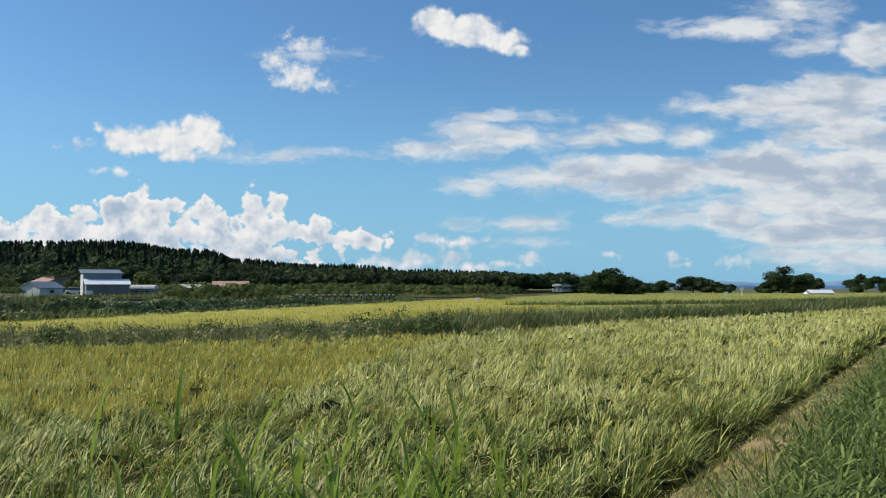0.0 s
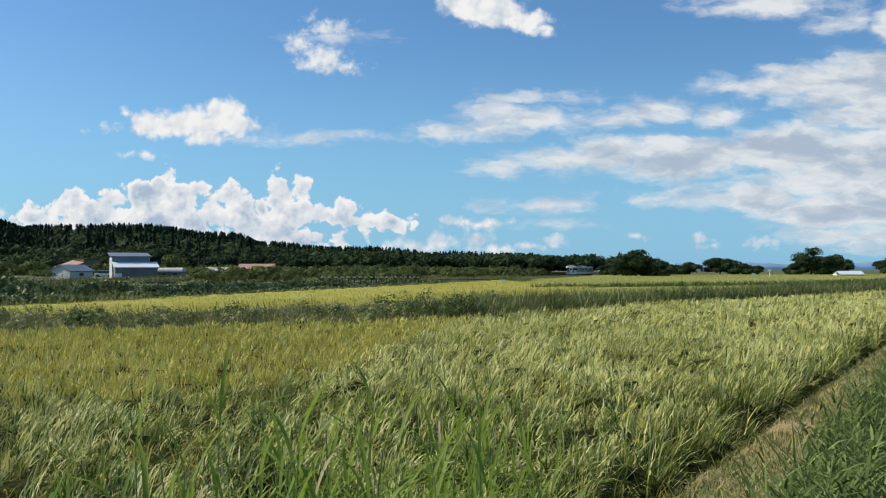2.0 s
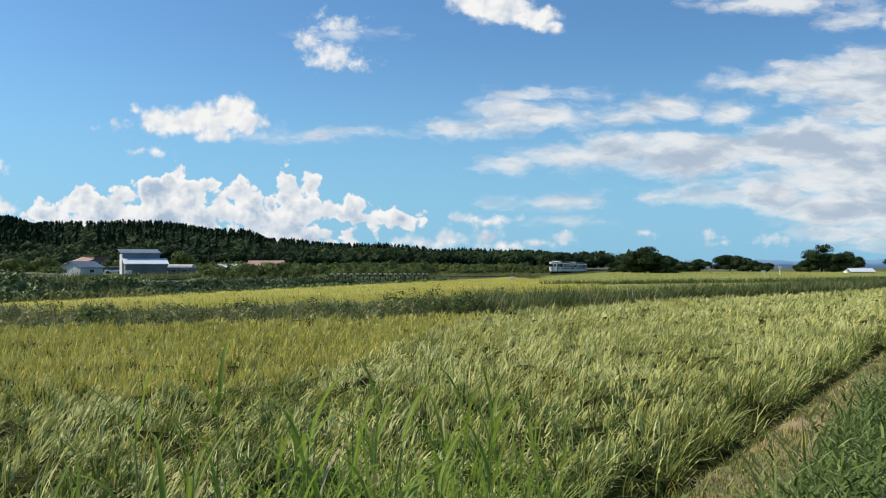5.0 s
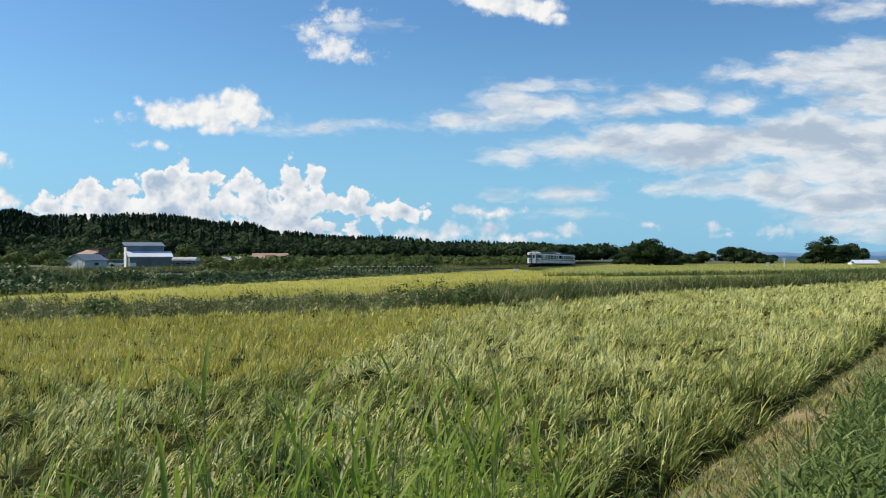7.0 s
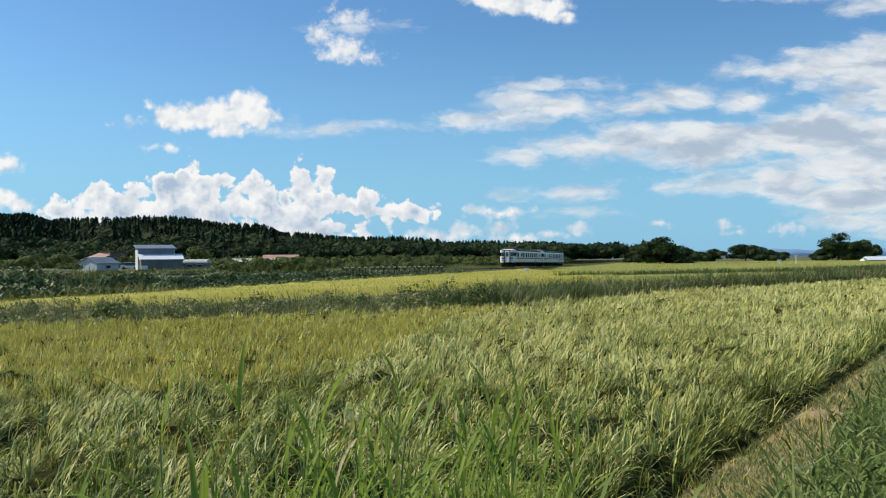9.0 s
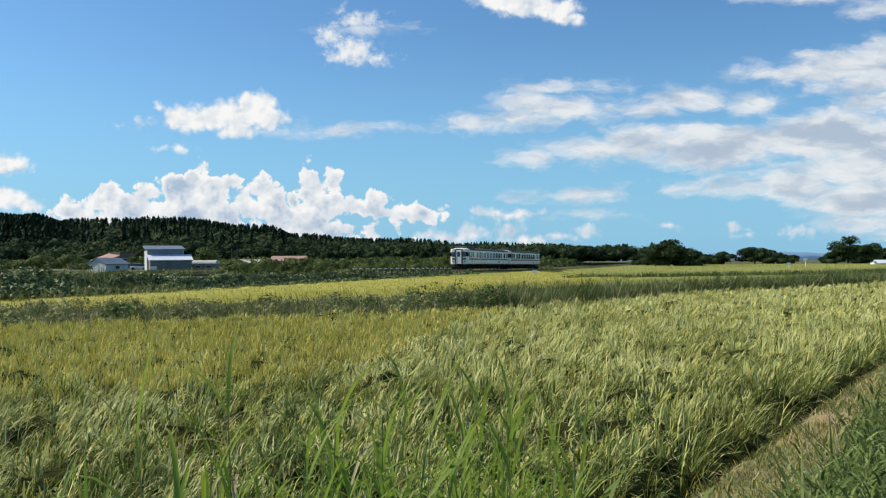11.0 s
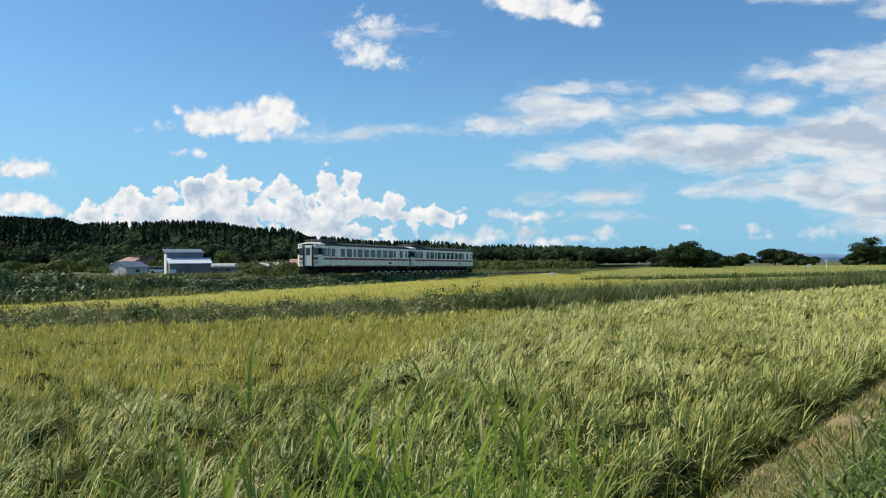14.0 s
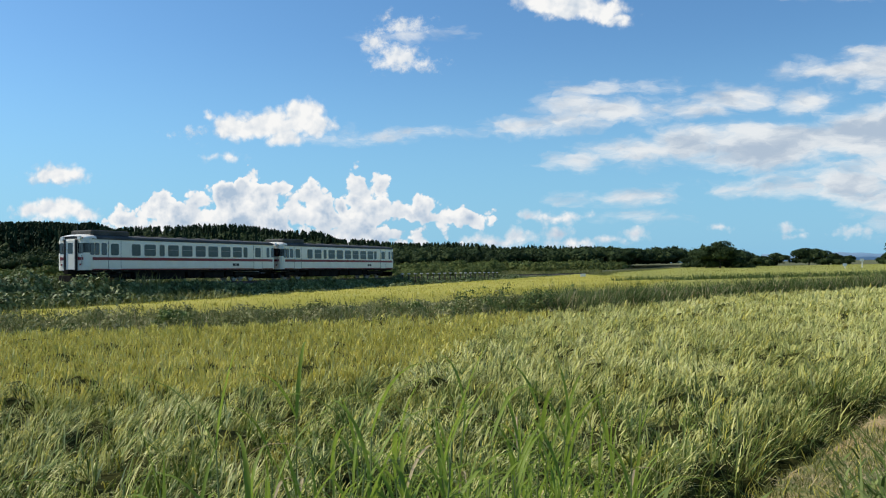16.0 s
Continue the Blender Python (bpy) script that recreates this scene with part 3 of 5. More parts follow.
def roof_shell():
    bm = bmesh.new()
    rows = []
    for y, drop in ((NOSE + 0.02, 0.16), (NOSE + 0.3, 0.04), (NOSE + 0.8, 0), (LEN - 0.8, 0), (LEN - 0.3, 0.04), (LEN - 0.02, 0.16)):
        row = []
        for k in range(13):
            a = math.pi * k / 12
            w = 1.43 if NOSE + 0.2 < y < LEN - 0.2 else 1.12
            row.append(bm.verts.new((-w * math.cos(a) * (1 - 0.04 * math.sin(a)), y, 3.02 + (0.31 - drop * 0.7) * math.sin(a) ** 0.7)))
        rows.append(row)
    for a, b in zip(rows, rows[1:]):
        for i in range(12):
            bm.faces.new((a[i], a[i + 1], b[i + 1], b[i]))
    bm.faces.new(rows[0][::-1])
    bm.faces.new(rows[-1])
    bmesh.ops.recalc_face_normals(bm, faces=bm.faces)
    for f in bm.faces:
        f.smooth = len(f.verts) == 4
    return bm


def rounded_hood():
    """The white fore part of the roof over the cab."""
    bm = bmesh.new()
    rows = []
    for y, drop, w in ((NOSE - 0.03, 0.14, 1.14), (NOSE + 0.3, 0.02, 1.44), (NOSE + 0.6, -0.01, 1.45), (1.59, -0.01, 1.45)):
        rows.append([bm.verts.new((-w * math.cos(math.pi * k / 12) * (1 - 0.04 * math.sin(math.pi * k / 12)), y, 3.02 + (0.32 - drop) * math.sin(math.pi * k / 12) ** 0.7)) for k in range(13)])
    for a, b in zip(rows, rows[1:]):
        for i in range(12):
            bm.faces.new((a[i], a[i + 1], b[i + 1], b[i])).smooth = True
    bmesh.ops.recalc_face_normals(bm, faces=bm.faces)
    return bm


def make_end(car, y, out):
    """The cab end at y; out = -1 looks along -y."""
    def b(x0, d0, z0, x1, d1, z1, bevel=0.015):
        ya, yb = sorted((y + out * d0, y + out * d1))
        return box(x0, ya, z0, x1, yb, z1, bevel)
    door = part("gangway_door", b(-0.42, 0.0, 0.98, 0.42, 0.1, 2.95, 0.03), "paint", car, "pale gangway door in the carriage end")
    part("door_window", b(-0.22, 0.1, 2.05, 0.22, 0.108, 2.75, 0.0), "screen", door)
    for sx in (-1, 1):
        part("gangway_post", b(min(sx * 0.46, sx * 0.56), 0.0, 0.95, max(sx * 0.46, sx * 0.56), 0.16, 2.98, 0.02), "rubber", car)
        pane = part("windscreen", b(min(sx * 0.6, sx * 1.07), -0.02, 2.05, max(sx * 0.6, sx * 1.07), 0.012, 2.75, 0.004), "screen", car, "dark cab windscreen")
        part("wiper", b(min(sx * 0.8, sx * 0.82), 0.012, 2.05, max(sx * 0.8, sx * 0.82), 0.022, 2.55, 0.0), "rubber", pane)
        # the corner pane that turns round the end
        bm = bmesh.new()
        pts = [(sx * 1.09, 0.012), (sx * 1.23, -0.04), (sx * 1.36, -0.15), (sx * 1.428, -0.28)]
        lo = [bm.verts.new((px, y + out * d, 2.1)) for px, d in pts]
        hi = [bm.verts.new((px, y + out * d, 2.72)) for px, d in pts]
        for i in range(len(pts) - 1):
            bm.faces.new((lo[i], lo[i + 1], hi[i + 1], hi[i]))
        bmesh.ops.solidify(bm, geom=bm.faces[:], thickness=0.015)
        part("corner_window", bm, "screen", car, "wrap-round cab corner window")
        lamp = part("headlamp", rod((sx * 0.78, y + out * -0.02, 3.08), (sx * 0.78, y + out * 0.1, 3.06), 0.15, 0.14, 14), "paint", car)
        part("lens", rod((sx * 0.78, y + out * 0.09, 3.06), (sx * 0.78, y + out * 0.115, 3.06), 0.11, 0.11, 14), "lens", lamp, "clear lamp glass")
        tail = part("tail_lamp", rod((sx * 0.86, y - out * 0.02, 1.32), (sx * 0.86, y + out * 0.05, 1.32), 0.1, 0.09, 12), "paint", car)
        part("lens", rod((sx * 0.86, y + out * 0.04, 1.32), (sx * 0.86, y + out * 0.06, 1.32), 0.07, 0.07, 12), "red", tail, "red lamp glass")
        part("end_stripe", b(min(sx * 0.58, sx * 1.08), 0.0, 1.62, max(sx * 0.58, sx * 1.08), 0.008, 1.82, 0.0), "red", car, "red stripe on the cab end")
        part("handrail", rod((sx * 1.0, y + out * 0.06, 1.3), (sx * 1.0, y + out * 0.06, 1.95), 0.02, 0.02, 6), "steel", car)
    part("coupler", b(-0.2, -0.3, 0.68, 0.2, 0.45, 1.0, 0.05), "black", car)
    part("snow_plough", b(-1.1, -0.25, 0.18, 1.1, 0.1, 0.62, 0.06), "black", car)


def make_car():
    car = new("railcar")
    part("body", body_shell(), "paint", car)
    roof = part("roof", roof_shell(), "roof_grey", car, "grey ribbed carriage roof")
    part("air_conditioner", box(-0.95, 1.6, 3.24, 0.95, 4.9, 3.62, 0.08), "roof_grey", roof, "grey roof cooling unit")
    for y in (6.6, 8.7, 10.8, 12.9, 15.0, 17.1):
        part("roof_vent", box(-0.3, y, 3.29, 0.3, y + 0.6, 3.40, 0.04), "roof_grey", roof)
    part("cab_hood", rounded_hood(), "paint", roof, "white hood over the cab")
    part("whip_aerial", rod((0.2, 1.1, 3.3), (0.2, 1.1, 3.9), 0.015, 0.01, 6), "steel", roof)
    for sx in (-1, 1):
        x = sx * 1.42
        for y, w in WINDOWS:
            f = part("window", rounded(bmesh.new(), y - 0.04, y + w + 0.04, 1.90, 2.74, x, sx * 0.008, 0.12), "steel", car)
            part("pane", rounded(bmesh.new(), y, y + w, 1.94, 2.70, x + sx * 0.008, sx * 0.005, 0.09), "glass", f, "grey-green window glass")
            if w > 1:
                part("window_bar", box(min(x + sx * .013, x + sx * .02), y + 0.03, 2.36, max(x + sx * .013, x + sx * .02), y + w - 0.03, 2.39), "steel", f)
        for y, w in SMALL_WINDOWS:
            f = part("small_window", rounded(bmesh.new(), y - 0.03, y + w + 0.03, 1.95, 2.74, x, sx * 0.008, 0.08), "rubber", car)
            part("pane", rounded(bmesh.new(), y, y + w, 1.98, 2.71, x + sx * 0.008, sx * 0.005, 0.07), "screen", f)
        for y, w in DOORS:
            d = part("door", box(min(x, x + sx * 0.012), y, 1.0, max(x, x + sx * 0.012), y + w, 2.9, 0.004), "paint", car, "sliding door with its rubber edges")
            part("door_window", rounded(bmesh.new(), y + 0.18, y + w - 0.18, 1.94, 2.72, x + sx * 0.012, sx * 0.006, 0.1), "glass", d)
            for yy in (y - 0.025, y + w):
                part("door_seal", box(min(x, x + sx * 0.016), yy, 1.0, max(x, x + sx * 0.016), yy + 0.025, 2.92), "rubber", d)
        part("stripe", box(min(x, x + sx * 0.014), NOSE + 0.45, 1.60, max(x, x + sx * 0.014), LEN - 0.5, 1.80), "red", car, "dark red waist stripe")
        part("sill_line", box(min(x - sx * 0.02, x + sx * 0.006), NOSE + 0.45, 0.955, max(x - sx * 0.02, x + sx * 0.006), LEN - 0.45, 1.03), "red", car, "thin red line along the sill")
        part("gutter", box(min(x - sx * 0.03, x + sx * 0.02), NOSE + 0.45, 2.98, max(x - sx * 0.03, x + sx * 0.02), LEN - 0.5, 3.04), "roof_grey", car)
        # side mark: plain dark bars
        for k, (dy, dz, w, h) in enumerate(((-0.2, 0.02, 0.34, 0.2), (0.22, 0.02, 0.34, 0.2))):
            part("mark", box(min(x, x + sx * 0.006), 15.6 + dy, 1.2 + dz, max(x, x + sx * 0.006), 15.6 + dy + w, 1.2 + dz + h), "rubber", car)
    make_end(car, NOSE, -1)
    make_end(car, LEN, 1)
    part("floor_frame", box(-1.3, NOSE + 0.4, 0.8, 1.3, LEN - 0.5, 0.97), "black", car)
    # black block added to fill the see-through gaps with the underfloor dark
    part("underfloor_fill", box(-0.8, 5.1, 0.36, 0.8, 15.8, 0.81, 0.03), "black", car)
    for y0, y1, z0 in ((5.2, 7.0, 0.32), (7.3, 10.2, 0.26), (10.5, 12.0, 0.36), (12.3, 14.6, 0.3), (14.8, 15.7, 0.42)):
        part("underfloor_box", box(-1.2, y0, z0, 1.2, y1, 0.82, 0.05), "black", car)
    for yc in (3.3, 17.6):
        bogie = part("bogie", box(-1.1, yc - 1.6, 0.42, 1.1, yc + 1.6, 0.74, 0.08), "black", car)
        for yw in (yc - 1.05, yc + 1.05):
            part("axle", rod((-0.9, yw, 0.43), (0.9, yw, 0.43), 0.07, 0.07, 8), "steel", bogie)
            for sx in (-1, 1):
                part("wheel", rod((sx * 0.48, yw, 0.43), (sx * 0.6, yw, 0.43), 0.43, 0.41, 20), "steel", bogie)
                part("axle_box", box(sx * 0.85 - 0.14, yw - 0.2, 0.28, sx * 0.85 + 0.14, yw + 0.2, 0.6, 0.03), "black", bogie)
    return car


front_car = tagged(make_car(), "white diesel railcar with a dark red waist stripe, leading the train", "railcar", "cars of the train")
rear_car = tagged(copy_thing(front_car, pose(0, 0, 0)), "white diesel railcar with a dark red waist stripe, coupled behind another", "railcar", "cars of the train")
bellows = part("gangway_bellows", box(-0.5, LEN + 0.1, 1.0, 0.5, LEN + 0.5, 2.95, 0.05), "red", front_car, "dark red gangway bellows")


def car_rows(offset):
    rows = []
    for i in range(33):
        t = i / 2
        tt = t - 16
        s = -(16.603 * tt + 0.1589 * tt * tt) + 0.35 + offset
        x0, y0, _ = track(s)
        x1, y1, _ = track(s + LEN)
        rise = math.degrees(math.atan2(rail_z(s + LEN) - rail_z(s), LEN))
        rows.append((t, pose(x0, y0, rail_z(s), rise, 0, -math.degrees(math.atan2(x1 - x0, y1 - y0)))))
    return rows


def motions():
    walk(front_car, car_rows(0.0))
    walk(rear_car, car_rows(21.16))
    for plant, phase, size in TALL_GRASS:
        rest = plant.matrix_basis.copy()
        rows = []
        for i in range(21):
            t = i * 0.8
            a = size * (1.6 * math.sin(1.9 * t + phase) + 1.0 * math.sin(3.1 * t + 2 * phase))
            b = size * 1.1 * math.sin(2.4 * t + 1.7 * phase)
            rows.append((t, Matrix.Translation(rest.translation) @ pose(0, 0, 0, b, a, 0) @ rest.to_3x3().to_4x4()))
        walk(plant, rows)


# ---- rice fields ----
def road_point(a, n):
    return (ALONG[0] * a + ACROSS[0] * n, ALONG[1] * a + ACROSS[1] * n)


NEAR_FIELD = FIELD_EDGE + [road_point(a, -2.84) for a in (112, 60, 30, 10, 0, -20)] + [(-60, -40)]
UPRIGHT = [(-60, 4), (-14, 11.8), (-7.5, 13.4), (-4.6, 13.0), (-3.0, 15.5), (-2.0, 20), (-1.4, 27), (1.0, 37), (-14, 40), (-60, 40)]
STRIP = [(-60, 10), (-23.5, 43.5), (-16, 52), (-7, 61), (1, 73), (13, 89)] + [track(s, 7.0)[:2] for s in (95, 70, 45, 20, 0, -20, -45)]
PLAIN = [(4, 88), (14, 82), (30, 96), (62, 124), (150, 190), (190, 260), (35, 235), track(175, 9)[:2], track(140, 9)[:2], track(115, 8)[:2]]


def stand(x, y):
    """Height of the closed leaf mass of the near rice over its ground."""
    return 0.42 + 0.13 * wave(x, y, 1.5, 6) + 0.09 * wave(x, y, 3.4, 4) + 0.07 * wave(x, y, 0.75, 16)


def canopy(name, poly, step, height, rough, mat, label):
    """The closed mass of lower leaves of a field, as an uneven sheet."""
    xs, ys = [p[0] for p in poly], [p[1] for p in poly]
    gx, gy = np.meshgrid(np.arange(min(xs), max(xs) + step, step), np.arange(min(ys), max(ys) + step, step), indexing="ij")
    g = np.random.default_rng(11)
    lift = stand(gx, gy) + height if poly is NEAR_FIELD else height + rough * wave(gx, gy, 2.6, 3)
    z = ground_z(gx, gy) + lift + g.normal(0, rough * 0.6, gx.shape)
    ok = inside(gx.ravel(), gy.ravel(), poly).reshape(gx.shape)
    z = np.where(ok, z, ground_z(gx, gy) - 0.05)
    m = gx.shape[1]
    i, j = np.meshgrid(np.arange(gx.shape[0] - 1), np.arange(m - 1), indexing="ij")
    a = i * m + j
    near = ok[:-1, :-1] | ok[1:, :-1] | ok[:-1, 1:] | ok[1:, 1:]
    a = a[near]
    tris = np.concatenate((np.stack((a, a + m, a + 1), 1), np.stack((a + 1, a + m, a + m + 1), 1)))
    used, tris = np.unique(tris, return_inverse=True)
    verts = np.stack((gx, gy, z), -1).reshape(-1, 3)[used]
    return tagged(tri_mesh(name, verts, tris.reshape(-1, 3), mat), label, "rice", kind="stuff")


def scatter(poly, r0, r1, per_m2, rng, a0=-40, a1=33):
    """Random places inside an outline, between two distances from the origin."""
    area = radians(a1 - a0) * (r1 * r1 - r0 * r0) / 2
    n = int(area * per_m2)
    az_ = np.radians(rng.uniform(a0, a1, n))
    r = np.sqrt(rng.uniform(r0 * r0, r1 * r1, n))
    x, y = r * np.sin(az_), r * np.cos(az_)
    keep = inside(x, y, poly)
    return x[keep], y[keep]


def make_near_field():
    rng = np.random.default_rng(21)
    # dark sheet of lower leaves, with the gaps' shade put into its colour
    canopy("rice_shade_sheet", NEAR_FIELD, 0.3, -0.13, 0.04, "under", "lower leaves of a paddy field, coloured near-black as painted shade")
    # hills of rice: hills to the square metre, leaf tips to a hill, segments, tip width
    bands = ((2.5, 8, 24, 24, 4, 0.0125), (8, 16, 24, 18, 3, 0.0165), (16, 30, 21, 13, 2, 0.022), (30, 60, 13, 8, 2, 0.038), (60, 118, 8, 6, 2, 0.06))
    for r0, r1, hills, tillers, segs, width in bands:
        hx, hy = scatter(NEAR_FIELD, r0, r1, hills, rng)
        wob = 0.4 * wave(hx, hy, 1.6, 8)
        up = inside(hx + wob, hy + wob, UPRIGHT)
        for flag in (False, True):
            cx, cy = hx[up == flag], hy[up == flag]
            if not len(cx):
                continue
            h = len(cx)
            # what the stalks of one hill share
            swirl, gap = wave(cx, cy, 3.4, 4), wave(cx, cy, 1.5, 6)
            share_way = 0.4 + 1.2 * wave(cx, cy, 2.6, 5) + rng.normal(0, 0.9, h)
            share_len = 1 + rng.normal(0, 0.2, h)
            share_lean = np.clip(0.5 + 0.3 * swirl + rng.normal(0, 0.25, h), 0, 1.3)
            idx = np.repeat(np.arange(h), tillers)
            n = len(idx)
            px, py = cx[idx] + rng.normal(0, 0.045, n), cy[idx] + rng.normal(0, 0.045, n)
            side_n = ACROSS[0] * px + ACROSS[1] * py
            z = ground_z(px, py) + stand(px, py) + rng.normal(0, 0.05, n) - 0.07
            if flag:
                tone = rng.random(n) < 0.8
                length = rng.uniform(0.13, 0.25, n) * share_len[idx]
                lean, droop = np.abs(rng.normal(0.18, 0.12, n)), rng.uniform(0.2, 1.9, n)
                way = rng.uniform(0, 6.283, n)
                z = z - 0.5 * (stand(px, py) - 0.46)
            else:
                tone = rng.random(n) < 0.13 + 0.10 * wave(px, py, 6, 9)
                length = rng.uniform(0.18, 0.36, n) * share_len[idx]
                lean = np.clip(share_lean[idx] + rng.normal(0, 0.25, n), 0.0, 1.4)
                droop = rng.uniform(0.5, 2.2, n)
                way = share_way[idx] + rng.normal(0, 0.5, n)
                # the rows beside the path stand free and hang over it
                over = side_n > -3.25
                way = np.where(over, -0.53 + rng.normal(0, 0.9, n), way)
                lean = np.where(over, rng.uniform(0, 0.8, n), lean)
                length = np.where(over, length * 1.9, length)
                z = np.where(over, z - rng.uniform(0, 0.42, n), z)
            # green stalks, thickest near the eye, where their dark tone also paints shade
            share = np.interp(np.hypot(px, py), (5, 9, 16, 30), (0.7, 0.48, 0.17, 0.05)) * (0.12 if flag else 1.0) * (1 + 0.7 * gap[idx])
            share = np.where(side_n > -3.3, 0.6, share)
            dark_green = rng.random(n) < share
            for ripe in (None, False, True):
                k = dark_green if ripe is None else (tone == ripe) & ~dark_green
                if not k.any():
                    continue
                if ripe is None:
                    name, mat, label = "green_rice", "rice_green", "dark green rice stalks in the paddy, partly painted shade"
                elif flag:
                    name, mat, label = ("ripe_rice", "rice_gold", "upright ripening rice with golden heads") if ripe else ("upright_rice", "rice_leaf", "upright green rice leaves in the paddy")
                else:
                    name, mat, label = ("rice_heads", "rice_gold", "yellowing heads in wind-laid rice") if ripe else ("laid_rice", "rice_leaf", "pale green rice laid over by wind")
                w = width * rng.uniform(0.6, 1.3, k.sum())
                blades(name, mat, px[k], py[k], z[k], length[k], lean[k], way[k], w, droop[k], segs, rng, label, "rice")


def make_far_fields():
    rng = np.random.default_rng(22)
    canopy("far_rice", STRIP, 1.2, 0.52, 0.03, "rice_bright", "bright yellow ripe rice beside the railway")
    canopy("plain_rice", PLAIN, 3.0, 0.42, 0.03, "plain", "yellow-green rice on the far plain")
    x, y = scatter(STRIP, 30, 130, 17, rng)
    n = len(x)
    blades("far_rice_blades", "rice_bright", x, y, ground_z(x, y) + 0.2, rng.uniform(0.4, 0.52, n), np.abs(rng.normal(0.1, 0.15, n)), rng.uniform(0, 6.28, n),
           rng.uniform(0.05, 0.09, n), rng.uniform(0.2, 1.2, n), 2, rng, "ripe rice ears on the strip", "rice")
    x, y = scatter(PLAIN, 80, 260, 3.0, rng)
    n = len(x)
    blades("plain_rice_blades", "plain", x, y, ground_z(x, y) + 0.15, rng.uniform(0.36, 0.5, n), np.abs(rng.normal(0.1, 0.15, n)), rng.uniform(0, 6.28, n),
           rng.uniform(0.06, 0.12, n), rng.uniform(0.2, 1.0, n), 2, rng, "ripe rice ears on the far plain", "rice")


def along(points, gap, spread, rng, near=0.0):
    """Places along a line of points, spread to its far side."""
    out = []
    for (x0, y0), (x1, y1) in zip(points, points[1:]):
        d = math.hypot(x1 - x0, y1 - y0)
        for _ in range(int(d / gap)):
            u, v = rng.random(), near + spread * rng.random()
            out.append((x0 + (x1 - x0) * u - (y1 - y0) / d * v, y0 + (y1 - y0) * u + (x1 - x0) / d * v))
    return np.array(out)


def make_banks():
    rng = np.random.default_rng(23)
    edge = FIELD_EDGE[1:]
    # low weeds behind the near field, then taller reeds further along
    for pts, gap, spread, h0, h1, mat, name, label, w in (
            (edge[:5], 0.0036, 10.0, 0.5, 1.1, "grass", "bank_grass", "mixed weeds on the low field bank", 0.03),
            (edge[:5], 0.014, 10.5, 0.8, 1.3, "reed", "bank_reeds", "tall grass on the low field bank", 0.03),
            (edge[:5], 0.012, 9.0, 0.5, 1.0, "straw", "bank_straw", "dry grass on the low field bank", 0.025),
            (edge[3:], 0.0022, 3.4, 0.95, 1.75, "reed", "ditch_reeds", "dense green reeds along a ditch", 0.024),
            (edge[3:], 0.03, 2.0, 1.1, 1.8, "straw", "dry_reeds", "dry straw-coloured reeds along a ditch", 0.03)):
        p = along(pts, gap, spread, rng)
        patch = wave(p[:, 0], p[:, 1], 5.0, 31)
        p, patch = p[patch > -0.75], patch[patch > -0.75]
        n = len(p)
        blades(name, mat, p[:, 0], p[:, 1], ground_z(p[:, 0], p[:, 1]), rng.uniform(h0, h1, n) * (1 + 0.2 * patch + 0.14 * wave(p[:, 0], p[:, 1], 1.8, 34)), np.abs(rng.normal(0.2, 0.2, n)),
               rng.uniform(0, 6.283, n), w * rng.uniform(0.6, 1.5, n), rng.uniform(0.4, 1.9, n), 3, rng, label, "reeds" if "reed" in name else "grass")
    # leafy growth: low clumps on the field bank and beside the line
    for name, mat, pts, lo, hi, label in (("bank_weeds", "bank_leaf", along(edge[:5], 0.06, 9.5, rng), 0.25, 0.8, "leafy olive weeds on the low field bank"),
                                          ("bank_thistles", "grass", along(edge[:5], 0.1, 9.0, rng, 0.3), 0.3, 0.85, "pale weeds going to seed on the bank"),
                                          ("ditch_weeds", "reed", along(edge[2:], 0.22, 2.6, rng, 0.3), 0.7, 1.2, "leafy weeds among the ditch reeds")):
        m = len(pts)
        h = rng.uniform(lo, hi, m) * np.clip(1 + 0.55 * wave(pts[:, 0], pts[:, 1], 3.5, 35), 0.35, 2)
        cen = np.stack((pts[:, 0], pts[:, 1], ground_z(pts[:, 0], pts[:, 1]) + 0.45 * h), 1)
        w = rng.uniform(0.25, 0.6, m)
        v, t = leaf_tris(cen, np.stack((w, w, 0.55 * h), 1), 66, 0.095, rng)
        tagged(tri_mesh(name, v, t, mat), label, "weeds", kind="stuff")
    m = 2600
    s, side = rng.uniform(-40, 80, m), rng.uniform(2.0, 8.0, m)
    p = np.array([track(a, b)[:2] for a, b in zip(s, side)])
    base = np.maximum(np.array([rail_z(a) for a in s]) + np.interp(side, (2.0, 2.6, 4.4, 7), (-0.5, -0.5, -1.4, -2.6)), ground_z(p[:, 0], p[:, 1]))
    h = rng.uniform(0.25, 0.62, m) * (1 + 0.4 * wave(p[:, 0], p[:, 1], 6.0, 36)) * np.interp(s, (-40, -3, 2, 14), (2.5, 2.4, 1.5, 1.0))
    w = rng.uniform(0.4, 0.9, m)
    v, t = leaf_tris(np.stack((p[:, 0], p[:, 1], base + 0.4 * h), 1), np.stack((w, w, 0.6 * h), 1), 60, 0.2, rng)
    tagged(tri_mesh("trackside_weeds", v, t, "vine"), "dark leafy creepers and weeds on the railway bank", "weeds", kind="stuff")
    # grass on the railway bank
    n = 30000
    s, side = rng.uniform(-40, 190, n), rng.uniform(1.8, 9.5, n)
    p = np.array([track(a, b)[:2] for a, b in zip(s, side)])
    top = np.array([rail_z(a) for a in s]) + np.interp(side, (2.0, 2.6, 4.4, 7), (-0.5, -0.5, -1.4, -2.6))
    z = np.maximum(top, ground_z(p[:, 0], p[:, 1]))
    patch = wave(p[:, 0], p[:, 1], 9.0, 33)
